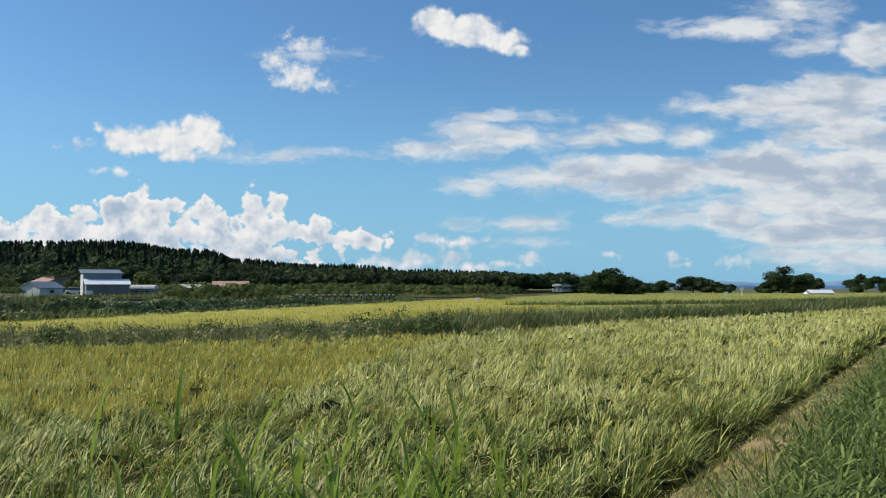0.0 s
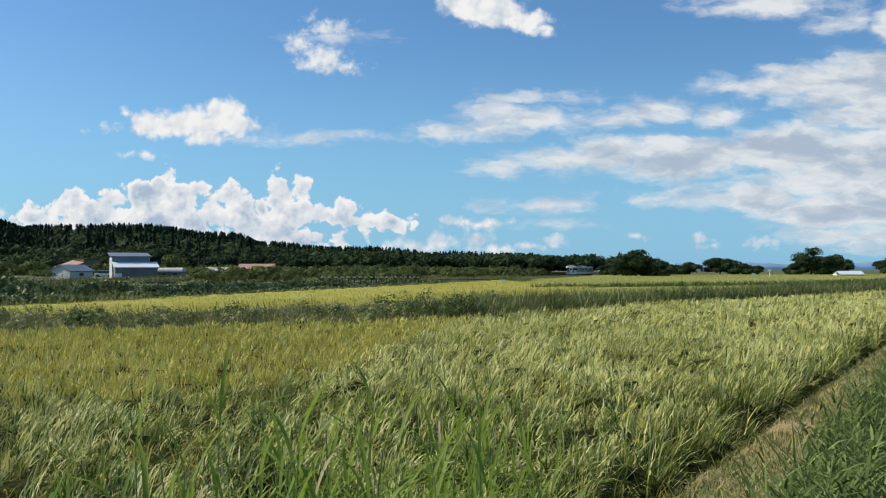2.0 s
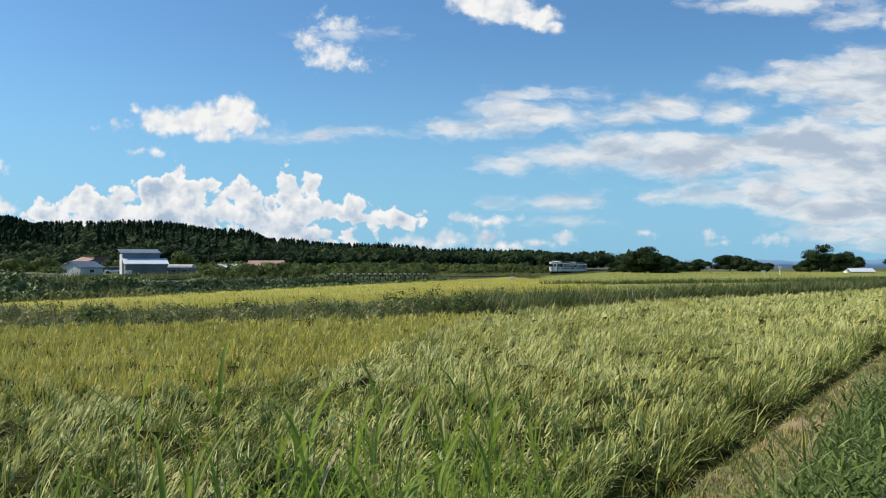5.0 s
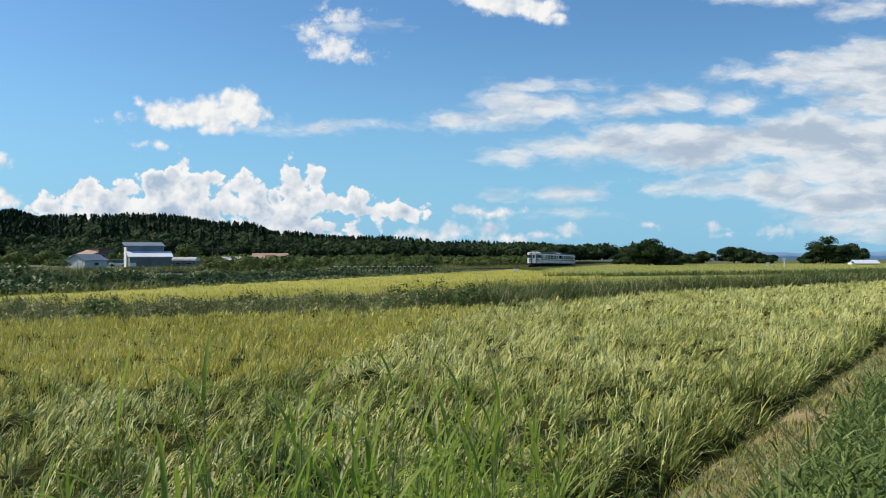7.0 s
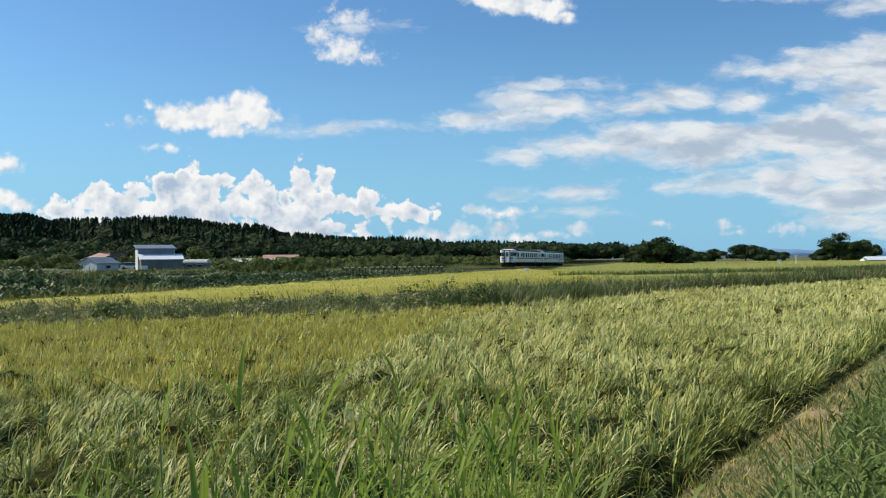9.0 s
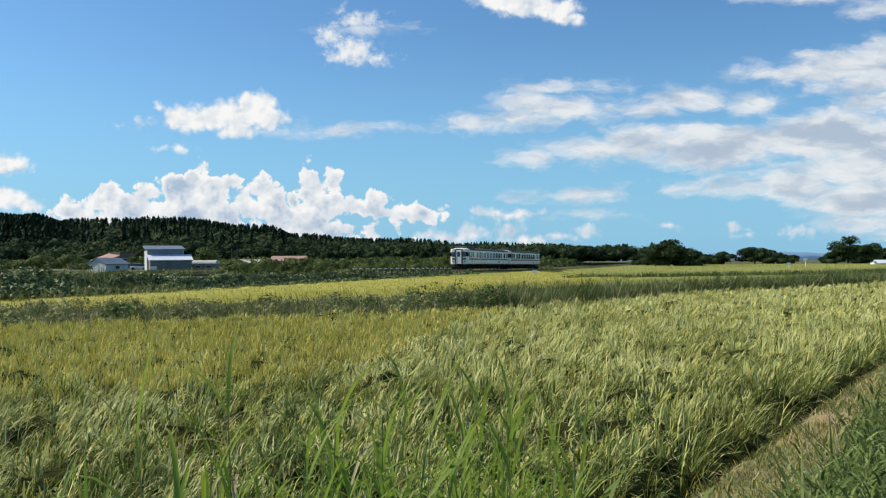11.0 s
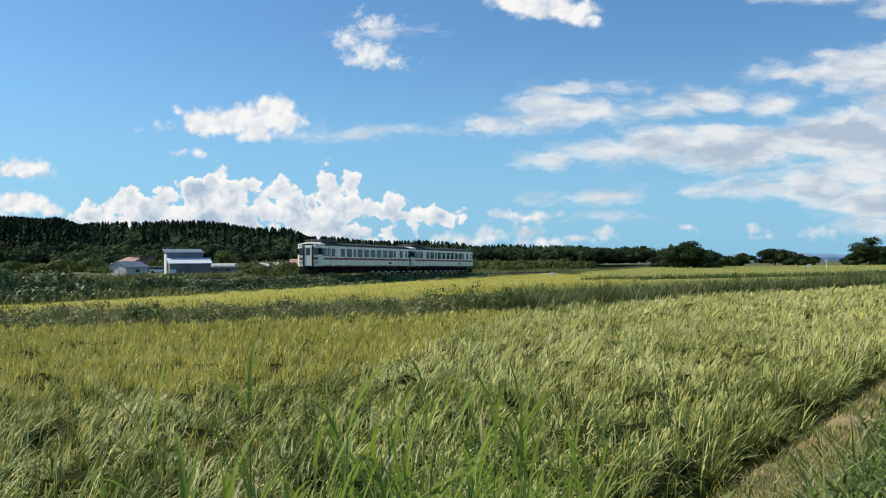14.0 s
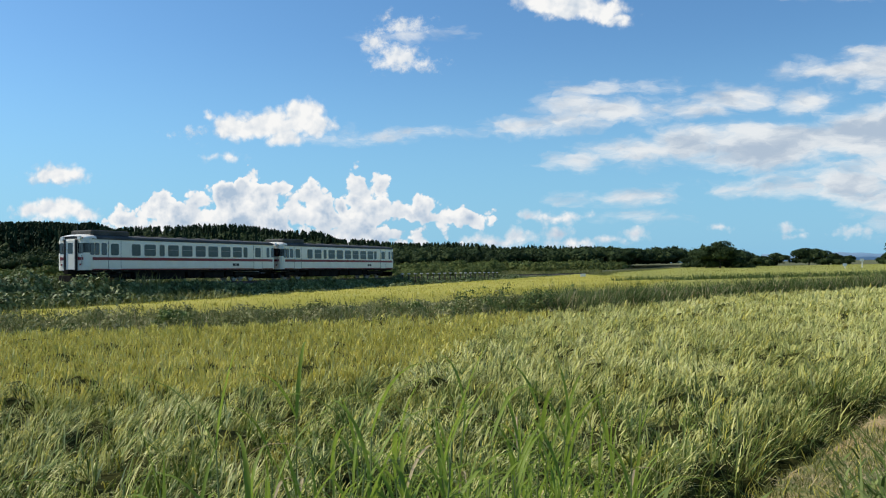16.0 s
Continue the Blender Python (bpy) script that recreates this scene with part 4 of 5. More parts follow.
    length = rng.uniform(0.45, 1.15, n) * (1 + 0.3 * patch) * np.interp(s, (-40, 8, 14, 60, 120), (1.3, 1.1, 0.46, 0.5, 0.5))
    blades("railway_grass", "grass", p[:, 0], p[:, 1], z, length, np.abs(rng.normal(0.2, 0.2, n)), rng.uniform(0, 6.283, n),
           rng.uniform(0.04, 0.12, n), rng.uniform(0.2, 1.3, n), 2, rng, "rough grass and weeds on the railway bank", "grass")
    # a grassy balk across the far plain
    p = along([(7, 90), (40, 106), (66, 130), (110, 165)], 0.02, 1.5, rng)
    n = len(p)
    blades("balk_grass", "reed", p[:, 0], p[:, 1], ground_z(p[:, 0], p[:, 1]) + 0.15, rng.uniform(0.6, 1.05, n), np.abs(rng.normal(0.2, 0.15, n)),
           rng.uniform(0, 6.283, n), rng.uniform(0.08, 0.16, n), rng.uniform(0.2, 1.0, n), 2, rng, "dark grassy balk between far fields", "grass")


make_near_field()
make_far_fields()
make_banks()


# ---- trees and shrubs ----
LINE = np.array([(*track(s)[:2], track(s)[2]) for s in range(-60, 340, 3)])


def beyond(x, y):
    """How far places lie behind the railway; negative on the near side."""
    out = np.empty(len(x))
    for i in range(0, len(x), 500):
        dx, dy = x[i:i + 500, None] - LINE[None, :, 0], y[i:i + 500, None] - LINE[None, :, 1]
        k = np.argmin(dx * dx + dy * dy, axis=1)
        j = np.arange(len(k))
        out[i:i + 500] = -(dx[j, k] * np.cos(LINE[k, 2]) - dy[j, k] * np.sin(LINE[k, 2]))
    return out


def make_woods():
    rng = np.random.default_rng(41)
    n = 6400
    az_ = rng.uniform(-43, 13.2, n)
    r = np.sqrt(rng.uniform(235 ** 2, 460 ** 2, n))
    x, y = r * np.sin(np.radians(az_)), r * np.cos(np.radians(az_))
    k = (beyond(x, y) > 8) | ((az_ > 9.6) & (r > 285))
    x, y, r, az_, n = x[k], y[k], r[k], az_[k], int(k.sum())
    z = ground_z(x, y)
    kind = 0.8 * wave(x, y, 80, 12) + 0.2 * rng.normal(size=n) + np.interp(r, (235, 280, 350, 420), (-1.6, -0.8, -0.35, 0.25)) + np.interp(az_, (-32, -28, -24, -14, -8, 5), (0.9, 0.4, -0.1, 0.25, -0.1, -0.5))
    con = kind > 0
    # spruce-like trees: rough whorls of drooping boughs round a stem
    cx, cy, cz = x[con], y[con], z[con]
    m = len(cx)
    h = np.minimum(rng.uniform(7.5, 12.5, m) * (1 + 0.15 * wave(cx, cy, 25, 14)), (crest(cx, cy) - EYE) * (1.015 - np.abs(rng.normal(0, 0.04, m))) + EYE - cz)
    h = np.maximum(h, 2.5)
    w = rng.uniform(1.2, 2.1, m)
    verts = []
    L = np.linspace(0.1, 1.0, 44) ** 0.8
    for lev in L:
        ang = rng.uniform(0, 6.283, m)
        rad = w * (1.12 - lev) ** 0.5 * rng.uniform(0.6, 1.2, m)
        top = cz + h * np.minimum(1.0, lev + 0.10)
        p0 = np.stack((cx, cy, top), 1)
        p1 = np.stack((cx + rad * np.cos(ang - 0.45), cy + rad * np.sin(ang - 0.45), cz + h * (lev - 0.07)), 1)
        p2 = np.stack((cx + rad * np.cos(ang + 0.45), cy + rad * np.sin(ang + 0.45), cz + h * (lev - 0.07)), 1)
        verts.append(np.stack((p0, p1, p2), 1).reshape(-1, 3))
    verts = np.concatenate(verts)
    tagged(tri_mesh("conifer_wood", verts, np.arange(len(verts)).reshape(-1, 3), "conifer"), "dark conifer wood on the hill", "woods", kind="stuff")
    bx, by, bz, br = x[~con], y[~con], z[~con], r[~con]
    m = len(bx)
    # the nearest stand low and broad, those on the slope taller
    h = rng.uniform(3.6, 7.0, m) * np.interp(br, (235, 300, 400), (0.8, 1.15, 1.35))
    h = np.maximum(np.minimum(h, (crest(bx, by) - EYE) * rng.uniform(0.86, 1.0, m) + EYE - bz), 2.0)
    cen, rad = [], []
    for i in range(m):
        w = h[i] * rng.uniform(0.5, 0.85)
        for _ in range(3):
            o = rng.normal(0, 0.36, 2) * w
            cen.append((bx[i] + o[0], by[i] + o[1], bz[i] + h[i] * rng.uniform(0.42, 0.7)))
            rad.append((w * rng.uniform(0.5, 0.8), w * rng.uniform(0.5, 0.8), h[i] * rng.uniform(0.22, 0.34)))
    v, t = joined((leaf_tris(cen, rad, 44, 0.64, rng), cores(cen, rad)))
    tagged(tri_mesh("broadleaf_wood", v, t, "broadleaf"), "mixed broadleaf wood at the foot of the hill", "woods", kind="stuff")


def make_scrub():
    rng = np.random.default_rng(43)
    n = 1500
    az_ = np.radians(rng.uniform(-43, 13, n))
    dist = rng.uniform(205, 262, n)
    x, y = dist * np.sin(az_), dist * np.cos(az_)
    k = beyond(x, y) > 7
    x, y = x[k], y[k]
    m = len(x)
    h, w = rng.uniform(0.6, 2.2, m), rng.uniform(1.2, 3.2, m)
    cen = np.stack((x, y, ground_z(x, y) + h * 0.4), 1)
    rad = np.stack((w, w, h * 0.7), 1)
    v, t = leaf_tris(cen, rad, 34, 0.65, rng)
    tagged(tri_mesh("scrub", v, t, "shrub"), "low scrub at the foot of the woods", "scrub", kind="stuff")
    n = 26000
    s, side = rng.uniform(-35, 150, n), -(2.6 + 46 * rng.random(n) ** 1.6)
    p = np.array([track(a, b)[:2] for a, b in zip(s, side)])
    z = np.maximum(ground_z(p[:, 0], p[:, 1]), np.array([rail_z(a) for a in s]) - 0.5 - np.maximum(0, -side - 2.6) * 0.48)
    blades("meadow_grass", "grass", p[:, 0], p[:, 1], z, rng.uniform(0.4, 1.0, n), np.abs(rng.normal(0.2, 0.2, n)), rng.uniform(0, 6.283, n),
           rng.uniform(0.06, 0.14, n), rng.uniform(0.2, 1.2, n), 2, rng, "rough meadow grass behind the railway", "grass")


def make_tree(x, y, h, w, seed, label, mat="broadleaf", open_under=0.25, lobes=9, leaf=0.55, per=170, group="field trees"):
    """A tree: a tapered trunk that forks into limbs, and a crown of leaf clumps in uneven lobes."""
    rng = np.random.default_rng(seed)
    z = float(ground_z(x, y))
    tree = tagged(new("tree"), label, "tree", group)
    tree.matrix_basis = pose(x, y, z - 0.05)
    bm = rod((0, 0, 0), (rng.normal(0, 0.1), rng.normal(0, 0.1), h * 0.5), h * 0.045, h * 0.025, 9)
    trunk = part("trunk", bm, "bark", tree)
    cen, rad = [], []
    for i in range(lobes):
        a, q = i * 2.4 + rng.uniform(-0.4, 0.4), math.sqrt((i + 0.3) / lobes)
        c = (math.cos(a) * w * 0.36 * q, math.sin(a) * w * 0.36 * q, h * (open_under + (0.86 - open_under) * rng.uniform(0.1, 0.95) * (1.08 - 0.35 * q)))
        cen.append(c)
        rad.append((w * rng.uniform(0.17, 0.25), w * rng.uniform(0.17, 0.25), h * rng.uniform(0.18, 0.27)))
        part("limb", rod((0, 0, h * rng.uniform(0.25, 0.48)), c, h * 0.018, h * 0.006, 6), "bark", trunk)
    v, t = joined((leaf_tris(cen, rad, per, leaf, rng), cores(cen, np.array(rad) * 0.75)))
    crown = tri_mesh("crown", v, t, mat)
    crown.parent = tree


def polar(px, dist):
    """The plan place at that distance ahead, in the direction px (hundredths of the plane facing +y)."""
    return px / 15.72 * dist, dist


def make_trees():
    for i, (px, dist, h, w, under) in enumerate((
            (2.72, 206, 4.2, 7, 0.05), (2.95, 204, 6.3, 10, 0.08), (3.2, 212, 4.8, 8, 0.08), (3.45, 208, 3.2, 6, 0.05), (2.5, 300, 4.4, 9, 0.02),
            (3.85, 262, 4.2, 9, 0.1), (4.42, 262, 5.6, 10, 0.15), (4.75, 258, 4.4, 9, 0.12), (4.98, 268, 3.4, 7, 0.1),
            (5.72, 232, 3.6, 6, 0.05), (6.0, 232, 7.4, 10.5, 0.06), (6.3, 230, 6.4, 9, 0.08), (6.52, 236, 5.0, 7, 0.06),
            (7.35, 250, 5.2, 8, 0.15), (7.75, 246, 5.6, 9, 0.15), (8.3, 250, 5.0, 9, 0.15))):
        x, y = polar(px, dist)
        label = "rounded dark green broadleaf tree at a field edge" if under < 0.2 else "spreading broadleaf tree with bare trunk below"
        make_tree(x, y, h, w, 60 + i, label, open_under=under, lobes=15 if w > 9 else 11, leaf=0.42, per=300)


def make_shrub(x, y, z, h, w, seed, mat="shrub"):
    rng = np.random.default_rng(seed)
    cen, rad = [], []
    for _ in range(5):
        cen.append((rng.normal(0, 0.28) * w, rng.normal(0, 0.28) * w, h * rng.uniform(0.25, 0.62)))
        rad.append((w * rng.uniform(0.2, 0.34), w * rng.uniform(0.2, 0.34), h * rng.uniform(0.22, 0.34)))
    v, t = joined((leaf_tris(cen, rad, 130, max(0.12, w * 0.065), rng), cores(cen, np.array(rad) * 0.7)))
    shrub = tri_mesh("shrub", v, t, mat)
    shrub.matrix_basis = pose(x, y, z - 0.05)
    tagged(shrub, "leafy green shrub beside the railway and houses", "shrub", "shrubs near the houses")


def make_shrubs():
    rng = np.random.default_rng(77)
    for i in range(64):
        s, side = rng.uniform(-25, 78), -rng.uniform(5, 42)
        x, y, _ = track(s, side)
        before = -7.7 < x / y * 15.72 < -5.3 and y < 165
        make_shrub(x, y, float(ground_z(x, y)), rng.uniform(0.5, 0.9) if before else 0.8 + 2.2 * rng.random() ** 2, rng.uniform(1.4, 4.6), 300 + i)
    for i in range(64):
        s = rng.uniform(-30, 66)
        side = rng.uniform(3.4, 6.5)
        x, y, _ = track(s, side)
        make_shrub(x, y, rail_z(s) - 0.5 - (side - 2.6) * 0.5, rng.uniform(0.7, 1.2) * (1.35 if s < 9 else 0.5), rng.uniform(1.2, 2.6), 400 + i)
    # larger bushes round the houses
    for i, (px, dist, h, w) in enumerate(((-7.75, 148, 3.6, 6.0), (-8.3, 150, 3.2, 6.5), (-8.9, 140, 3.4, 7.0), (-7.62, 132, 2.0, 4.0), (-5.15, 182, 5.2, 5.5), (-4.72, 142, 2.2, 5.0),
                                          (-4.28, 132, 2.5, 6.0), (-3.9, 128, 2.7, 6.5), (-3.5, 135, 2.4, 6.0), (-5.55, 178, 3.0, 4.0), (-2.9, 150, 2.4, 6.0), (-6.55, 175, 3.2, 4.0))):
        x, y = polar(px, dist)
        make_shrub(x, y, float(ground_z(x, y)), h, w, 700 + i)
    # scrub at the foot of the woods, behind the line
    for i in range(46):
        s, side = rng.uniform(70, 210), -rng.uniform(6, 30)
        x, y, _ = track(s, side)
        make_shrub(x, y, float(ground_z(x, y)), rng.uniform(1.6, 3.4), rng.uniform(3, 6), 500 + i)
    # bushes on the field bank
    for i, (px, dist, h, w) in enumerate(((-6.75, 31, 1.1, 1.7), (-7.2, 30.5, 0.8, 1.2), (-4.25, 36, 1.1, 1.8), (-3.9, 37, 0.9, 1.4), (-2.6, 38, 1.0, 1.7), (-1.2, 39.5, 0.9, 1.6), (-9.4, 28, 0.9, 1.6), (-1.9, 38.5, 0.8, 1.3), (.4, 44, 1.0, 1.8), (1.1, 49, 1.0, 1.7))):
        x, y = polar(px, dist)
        make_shrub(x, y, float(ground_z(x, y)), h * 1.05, w * 0.75, 600 + i, "weed")


make_woods()
make_scrub()
make_trees()
make_shrubs()


# ---- houses and sheds beyond the line ----
def gable(x0, x1, y0, y1, z0, z1, ridge, eave=0.35, thick=0.12):
    """A pitched roof slab over a rectangle, its ridge along x."""
    ym = (y0 + y1) / 2
    bm = bmesh.new()
    slope = (ridge - z1) / (ym - y0)
    pts = [(y0 - eave, z1 - slope * eave), (ym, ridge), (y1 + eave, z1 - slope * eave), (y1 + eave, z1 - slope * eave + thick), (ym, ridge + thick), (y0 - eave, z1 - slope * eave + thick)]
    a = [bm.verts.new((x0 - eave, p[0], p[1])) for p in pts]
    b = [bm.verts.new((x1 + eave, p[0], p[1])) for p in pts]
    for i in range(6):
        bm.faces.new((a[i], a[(i + 1) % 6], b[(i + 1) % 6], b[i]))
    for ring in (a, b):
        bm.faces.new((ring[0], ring[1], ring[4], ring[5]))
        bm.faces.new((ring[1], ring[2], ring[3], ring[4]))
    bmesh.ops.recalc_face_normals(bm, faces=bm.faces)
    return bm


def walls(x0, x1, y0, y1, z1, ridge=None):
    """Four walls with gable ends under a ridge along x."""
    ym = (y0 + y1) / 2
    bm = bmesh.new()
    pts = [(y0, -0.4), (y1, -0.4), (y1, z1)] + ([(ym, ridge)] if ridge else []) + [(y0, z1)]
    a = [bm.verts.new((x0, *p)) for p in pts]
    b = [bm.verts.new((x1, *p)) for p in pts]
    n = len(pts)
    for i in range(n):
        bm.faces.new((a[i], a[(i + 1) % n], b[(i + 1) % n], b[i]))
    bm.faces.new(a)
    bm.faces.new(b)
    bmesh.ops.recalc_face_normals(bm, faces=bm.faces)
    return bm


def openings(house, items, y, mat="window"):
    """Windows and doors on the wall at y: (name, x0, x1, z0, z1)."""
    for name, x0, x1, z0, z1 in items:
        f = part(name, box(x0, y - 0.06, z0, x1, y + 0.02, z1, 0.02), "wall_pale" if name == "window" else "brown", house)
        part("pane" if name == "window" else "door_leaf", box(x0 + 0.08, y - 0.075, z0 + 0.08, x1 - 0.08, y - 0.055, z1 - 0.08), mat if name == "window" else "wall_grey", f)


def house(px, dist, turn, base, label, category="house"):
    x, y = polar(px, dist)
    h = tagged(new(category.replace(" ", "_")), label, category, "farm buildings")
    h.matrix_basis = pose(x, y, base, 0, 0, turn)
    return h


def make_village():
    g = EYE - 1.15
    # tall shed: upper block with a blue-grey roof, lower front roof in pale tin
    h = house(-5.95, 160, 27, g - 0.2, "tall grey farm shed with a pale tin lean-to roof", "shed")
    part("wall", walls(-3.9, 2.6, 0.43, 5.4, 3.9), "wall_pale", h, "pale sheet wall")
    bm = bmesh.new()
    for (x0, x1, y0, z0, y1, z1) in ((-4.2, 2.9, 0.1, 4.05, 6.0, 5.0),):
        box(x0, y0, z0 - 0.08, x1, y1, z0 + 0.08, 0.02, bm)
        for v in bm.verts:
            v.co.z += (v.co.y - y0) / (y1 - y0) * 0.75
    part("roof", bm, "tin_blue", h, "blue-grey tin upper roof")
    part("upper_front", box(-3.7, 0.3, 2.9, 2.5, 0.42, 4.05, 0.02), "tin_blue", h, "blue-grey upper wall")
    bm = box(-3.9, -3.0, 2.0, 3.9, 0.35, 2.12, 0.02)
    for v in bm.verts:
        v.co.z += (v.co.y + 3.0) / 3.35 * 1.0
    part("lower_roof", bm, "tin_white", h, "bright pale tin lean-to roof")
    part("lean_to_wall", walls(-3.6, 3.6, -2.7, 0.35, 1.95), "wall_grey", h, "grey sheet front wall")
    part("door", box(-3.55, -2.78, -0.3, -2.5, -2.69, 1.0, 0.02), "vinyl", h, "white shed door")
    for i in range(9):
        part("wall_batten", box(-3.2 + i * 0.8, -2.74, -0.3, -3.14 + i * 0.8, -2.7, 1.95), "wall_grey", h)
    # small hut, seen on its corner
    h = house(-7.1, 138, 66, EYE - 1.25, "small pale blue-grey hut with a tin roof", "hut")
    part("wall", walls(-2.1, 2.3, -2.1, 2.1, 1.35, 2.25), "wall_pale", h)
    part("roof", gable(-2.1, 2.3, -2.1, 2.1, 0, 1.35, 2.25, 0.25), "tin_blue", h, "blue-grey tin roof")
    openings(h, (("window", -0.4, 0.6, 0.5, 1.1),), -2.1)
    # brown house with a faded orange roof falling to one side
    h = house(-6.95, 180, 52, EYE - 0.9, "brown boarded house with a faded orange lean-to roof", "house")
    part("wall", walls(0.1, 3.7, -1.5, 3.0, 3.3), "brown", h)
    part("top_roof", box(0.0, -1.7, 3.3, 3.9, 3.2, 3.42, 0.02), "roof_grey", h)
    part("lean_to_wall", walls(-3.6, 0.1, -1.3, 2.8, 1.7), "wall_pale", h)
    bm = box(-3.9, -1.6, 1.75, 0.1, 3.0, 1.87, 0.02)
    for v in bm.verts:
        v.co.z += (v.co.x + 3.9) / 4.0 * 1.4 - (v.co.y < 0) * 0.5
    part("roof", bm, "tile_orange", h, "faded orange tin roof")
    openings(h, (("window", 0.7, 1.7, 1.2, 2.2), ("window", 2.2, 3.2, 1.2, 2.2)), -1.5)
    # round-roofed store
    h = house(-5.28, 168, 0, EYE - 1.2, "low grey store with a rounded pale roof", "store")
    part("wall", walls(-2.2, 2.2, -1.2, 1.2, 1.2), "wall_grey", h)
    bm = bmesh.new()
    pts = [(1.35 * math.cos(math.pi * k / 10), 1.15 + 0.75 * math.sin(math.pi * k / 10)) for k in range(11)]
    rows = [[bm.verts.new((x, p[0], p[1])) for p in pts] for x in (-2.35, 2.35)]
    for i in range(10):
        bm.faces.new((rows[0][i], rows[0][i + 1], rows[1][i + 1], rows[1][i]))
    bm.faces.new(rows[0])
    bm.faces.new(rows[1])
    part("roof", bm, "concrete", h, "rounded pale roof")
    openings(h, (("window", -1.7, -0.5, 0.4, 0.95), ("window", 0.4, 1.6, 0.4, 0.95)), -1.2)
    # long low houses further along
    h = house(-4.05, 205, 8, EYE - 0.9, "long low house with a faded red roof", "house")
    part("wall", walls(0.0, 7.6, -2.2, 2.2, 1.5, 2.5), "wall_pale", h)
    part("roof", gable(0.0, 7.6, -2.2, 2.2, 0, 1.5, 2.5), "tile_orange", h, "faded red roof")
    openings(h, tuple(("window", 0.8 + k * 1.7, 1.8 + k * 1.7, 0.5, 1.2) for k in range(4)), -2.2)
    h = house(-4.5, 200, 4, EYE - 1.1, "long low shed with a pale roof", "shed")
    part("wall", walls(-2.2, 4.6, -1.8, 1.8, 1.2, 1.9), "wall_grey", h)
    part("roof", gable(-2.2, 4.6, -1.8, 1.8, 0, 1.2, 1.9), "concrete", h, "pale grey roof")
    openings(h, (("window", -1.2, 0.2, 0.4, 1.0), ("window", 1.4, 3.0, 0.4, 1.0)), -1.8)
    # parked white car between the buildings
    x, y = polar(-6.5, 168)
    car = tagged(new("parked_car"), "small white car parked by the sheds", "car")
    car.matrix_basis = pose(x, y, EYE - 1.15, 0, 0, 10)
    bm = box(-1.7, -0.75, 0.3, 1.7, 0.75, 0.8, 0.1)
    part("body", bm, "vinyl", car)
    part("cabin", box(-1.1, -0.68, 0.78, 1.0, 0.68, 1.35, 0.15), "window", car, "dark car windows")
    part("car_roof", box(-1.0, -0.66, 1.33, 0.9, 0.66, 1.4, 0.03), "vinyl", car)
    for wx in (-1.1, 1.1):
        for wy in (-0.72, 0.72):
            part("wheel", rod((wx, wy - 0.08, 0.3), (wx, wy + 0.08, 0.3), 0.3, 0.3, 14), "rubber", car)
    # long white vinyl house by the far trees
    x, y = polar(6.62, 208)
    v = tagged(new("vinyl_greenhouse"), "long low greenhouse of white vinyl sheet", "greenhouse")
    v.matrix_basis = pose(x, y, float(ground_z(x, y)) + 0.1, 0, 0, 6)
    part("wall", walls(-2.2, 3.2, -1.3, 1.3, 0.55), "wall_grey", v)
    part("roof", gable(-2.2, 3.2, -1.3, 1.3, 0, 0.6, 1.25, 0.25), "vinyl", v, "white vinyl roof sheet")
    part("end_frame", box(-3.0, -0.9, 0, -2.25, 0.9, 0.7, 0.05), "vinyl", v)


def make_posts():
    """Short concrete posts along the line, and the marker posts on the plain."""
    first = None
    for i in range(19):
        s = 41 + i * 1.5
        x, y, h = track(s, 3.2)
        m = pose(x, y, rail_z(s) - 0.55, 0, 0, -math.degrees(h))
        if first is None:
            first = tagged(new("trackside_post"), "short weathered concrete post beside the track", "post", "trackside posts")
            part("shaft", box(-0.06, -0.06, 0, 0.06, 0.06, 0.94, 0.02), "bark", first)
            part("cap", box(-0.1, -0.22, 0.86, 0.1, 0.22, 0.98, 0.03), "concrete", first, "pale weathered cap")
            first.matrix_basis = m
        else:
            copy_thing(first, m)
    for px, dist, h in ((5.0, 165, 1.3), (5.28, 170, 2.1), (.62, 118, 0.9)):
        x, y = polar(px, dist)
        post = tagged(new("marker_post"), "white marker post standing in the far field", "post", "marker posts")
        post.matrix_basis = pose(x, y, float(ground_z(x, y)))
        part("shaft", rod((0, 0, 0), (0.05, 0, h), 0.09, 0.07, 8), "vinyl", post)
        part("plate", box(-0.35, -0.06, h - 0.45, 0.35, -0.02, h, 0.02), "vinyl", post)
    # utility poles at the village edge
    for px, dist in ((-4.80, 176), (-4.70, 178)):
        x, y = polar(px, dist)
        pole = tagged(new("utility_pole"), "short dark utility pole near the houses", "utility pole", "utility poles")
        pole.matrix_basis = pose(x, y, EYE - 1.2)
        part("shaft", rod((0, 0, 0), (0, 0, 4.3), 0.13, 0.09, 8), "bark", pole)
        part("crossarm", box(-0.5, -0.05, 3.6, 0.5, 0.05, 3.7), "bark", pole)


# distant ridge; its haze lies in the blue, slightly glowing material
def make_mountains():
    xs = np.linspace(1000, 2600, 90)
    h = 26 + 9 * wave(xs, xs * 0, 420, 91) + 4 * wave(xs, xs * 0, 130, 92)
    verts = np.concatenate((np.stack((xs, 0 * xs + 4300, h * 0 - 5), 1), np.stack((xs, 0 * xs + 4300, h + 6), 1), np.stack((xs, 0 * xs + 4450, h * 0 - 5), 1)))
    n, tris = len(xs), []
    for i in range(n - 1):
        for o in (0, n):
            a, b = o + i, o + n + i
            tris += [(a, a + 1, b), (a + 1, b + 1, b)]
    tagged(tri_mesh("far_mountains", verts, tris, "far"), "mountains beyond the plain, haze painted as pale blue with faint glow", "mountains", kind="structure")


make_village()
make_posts()
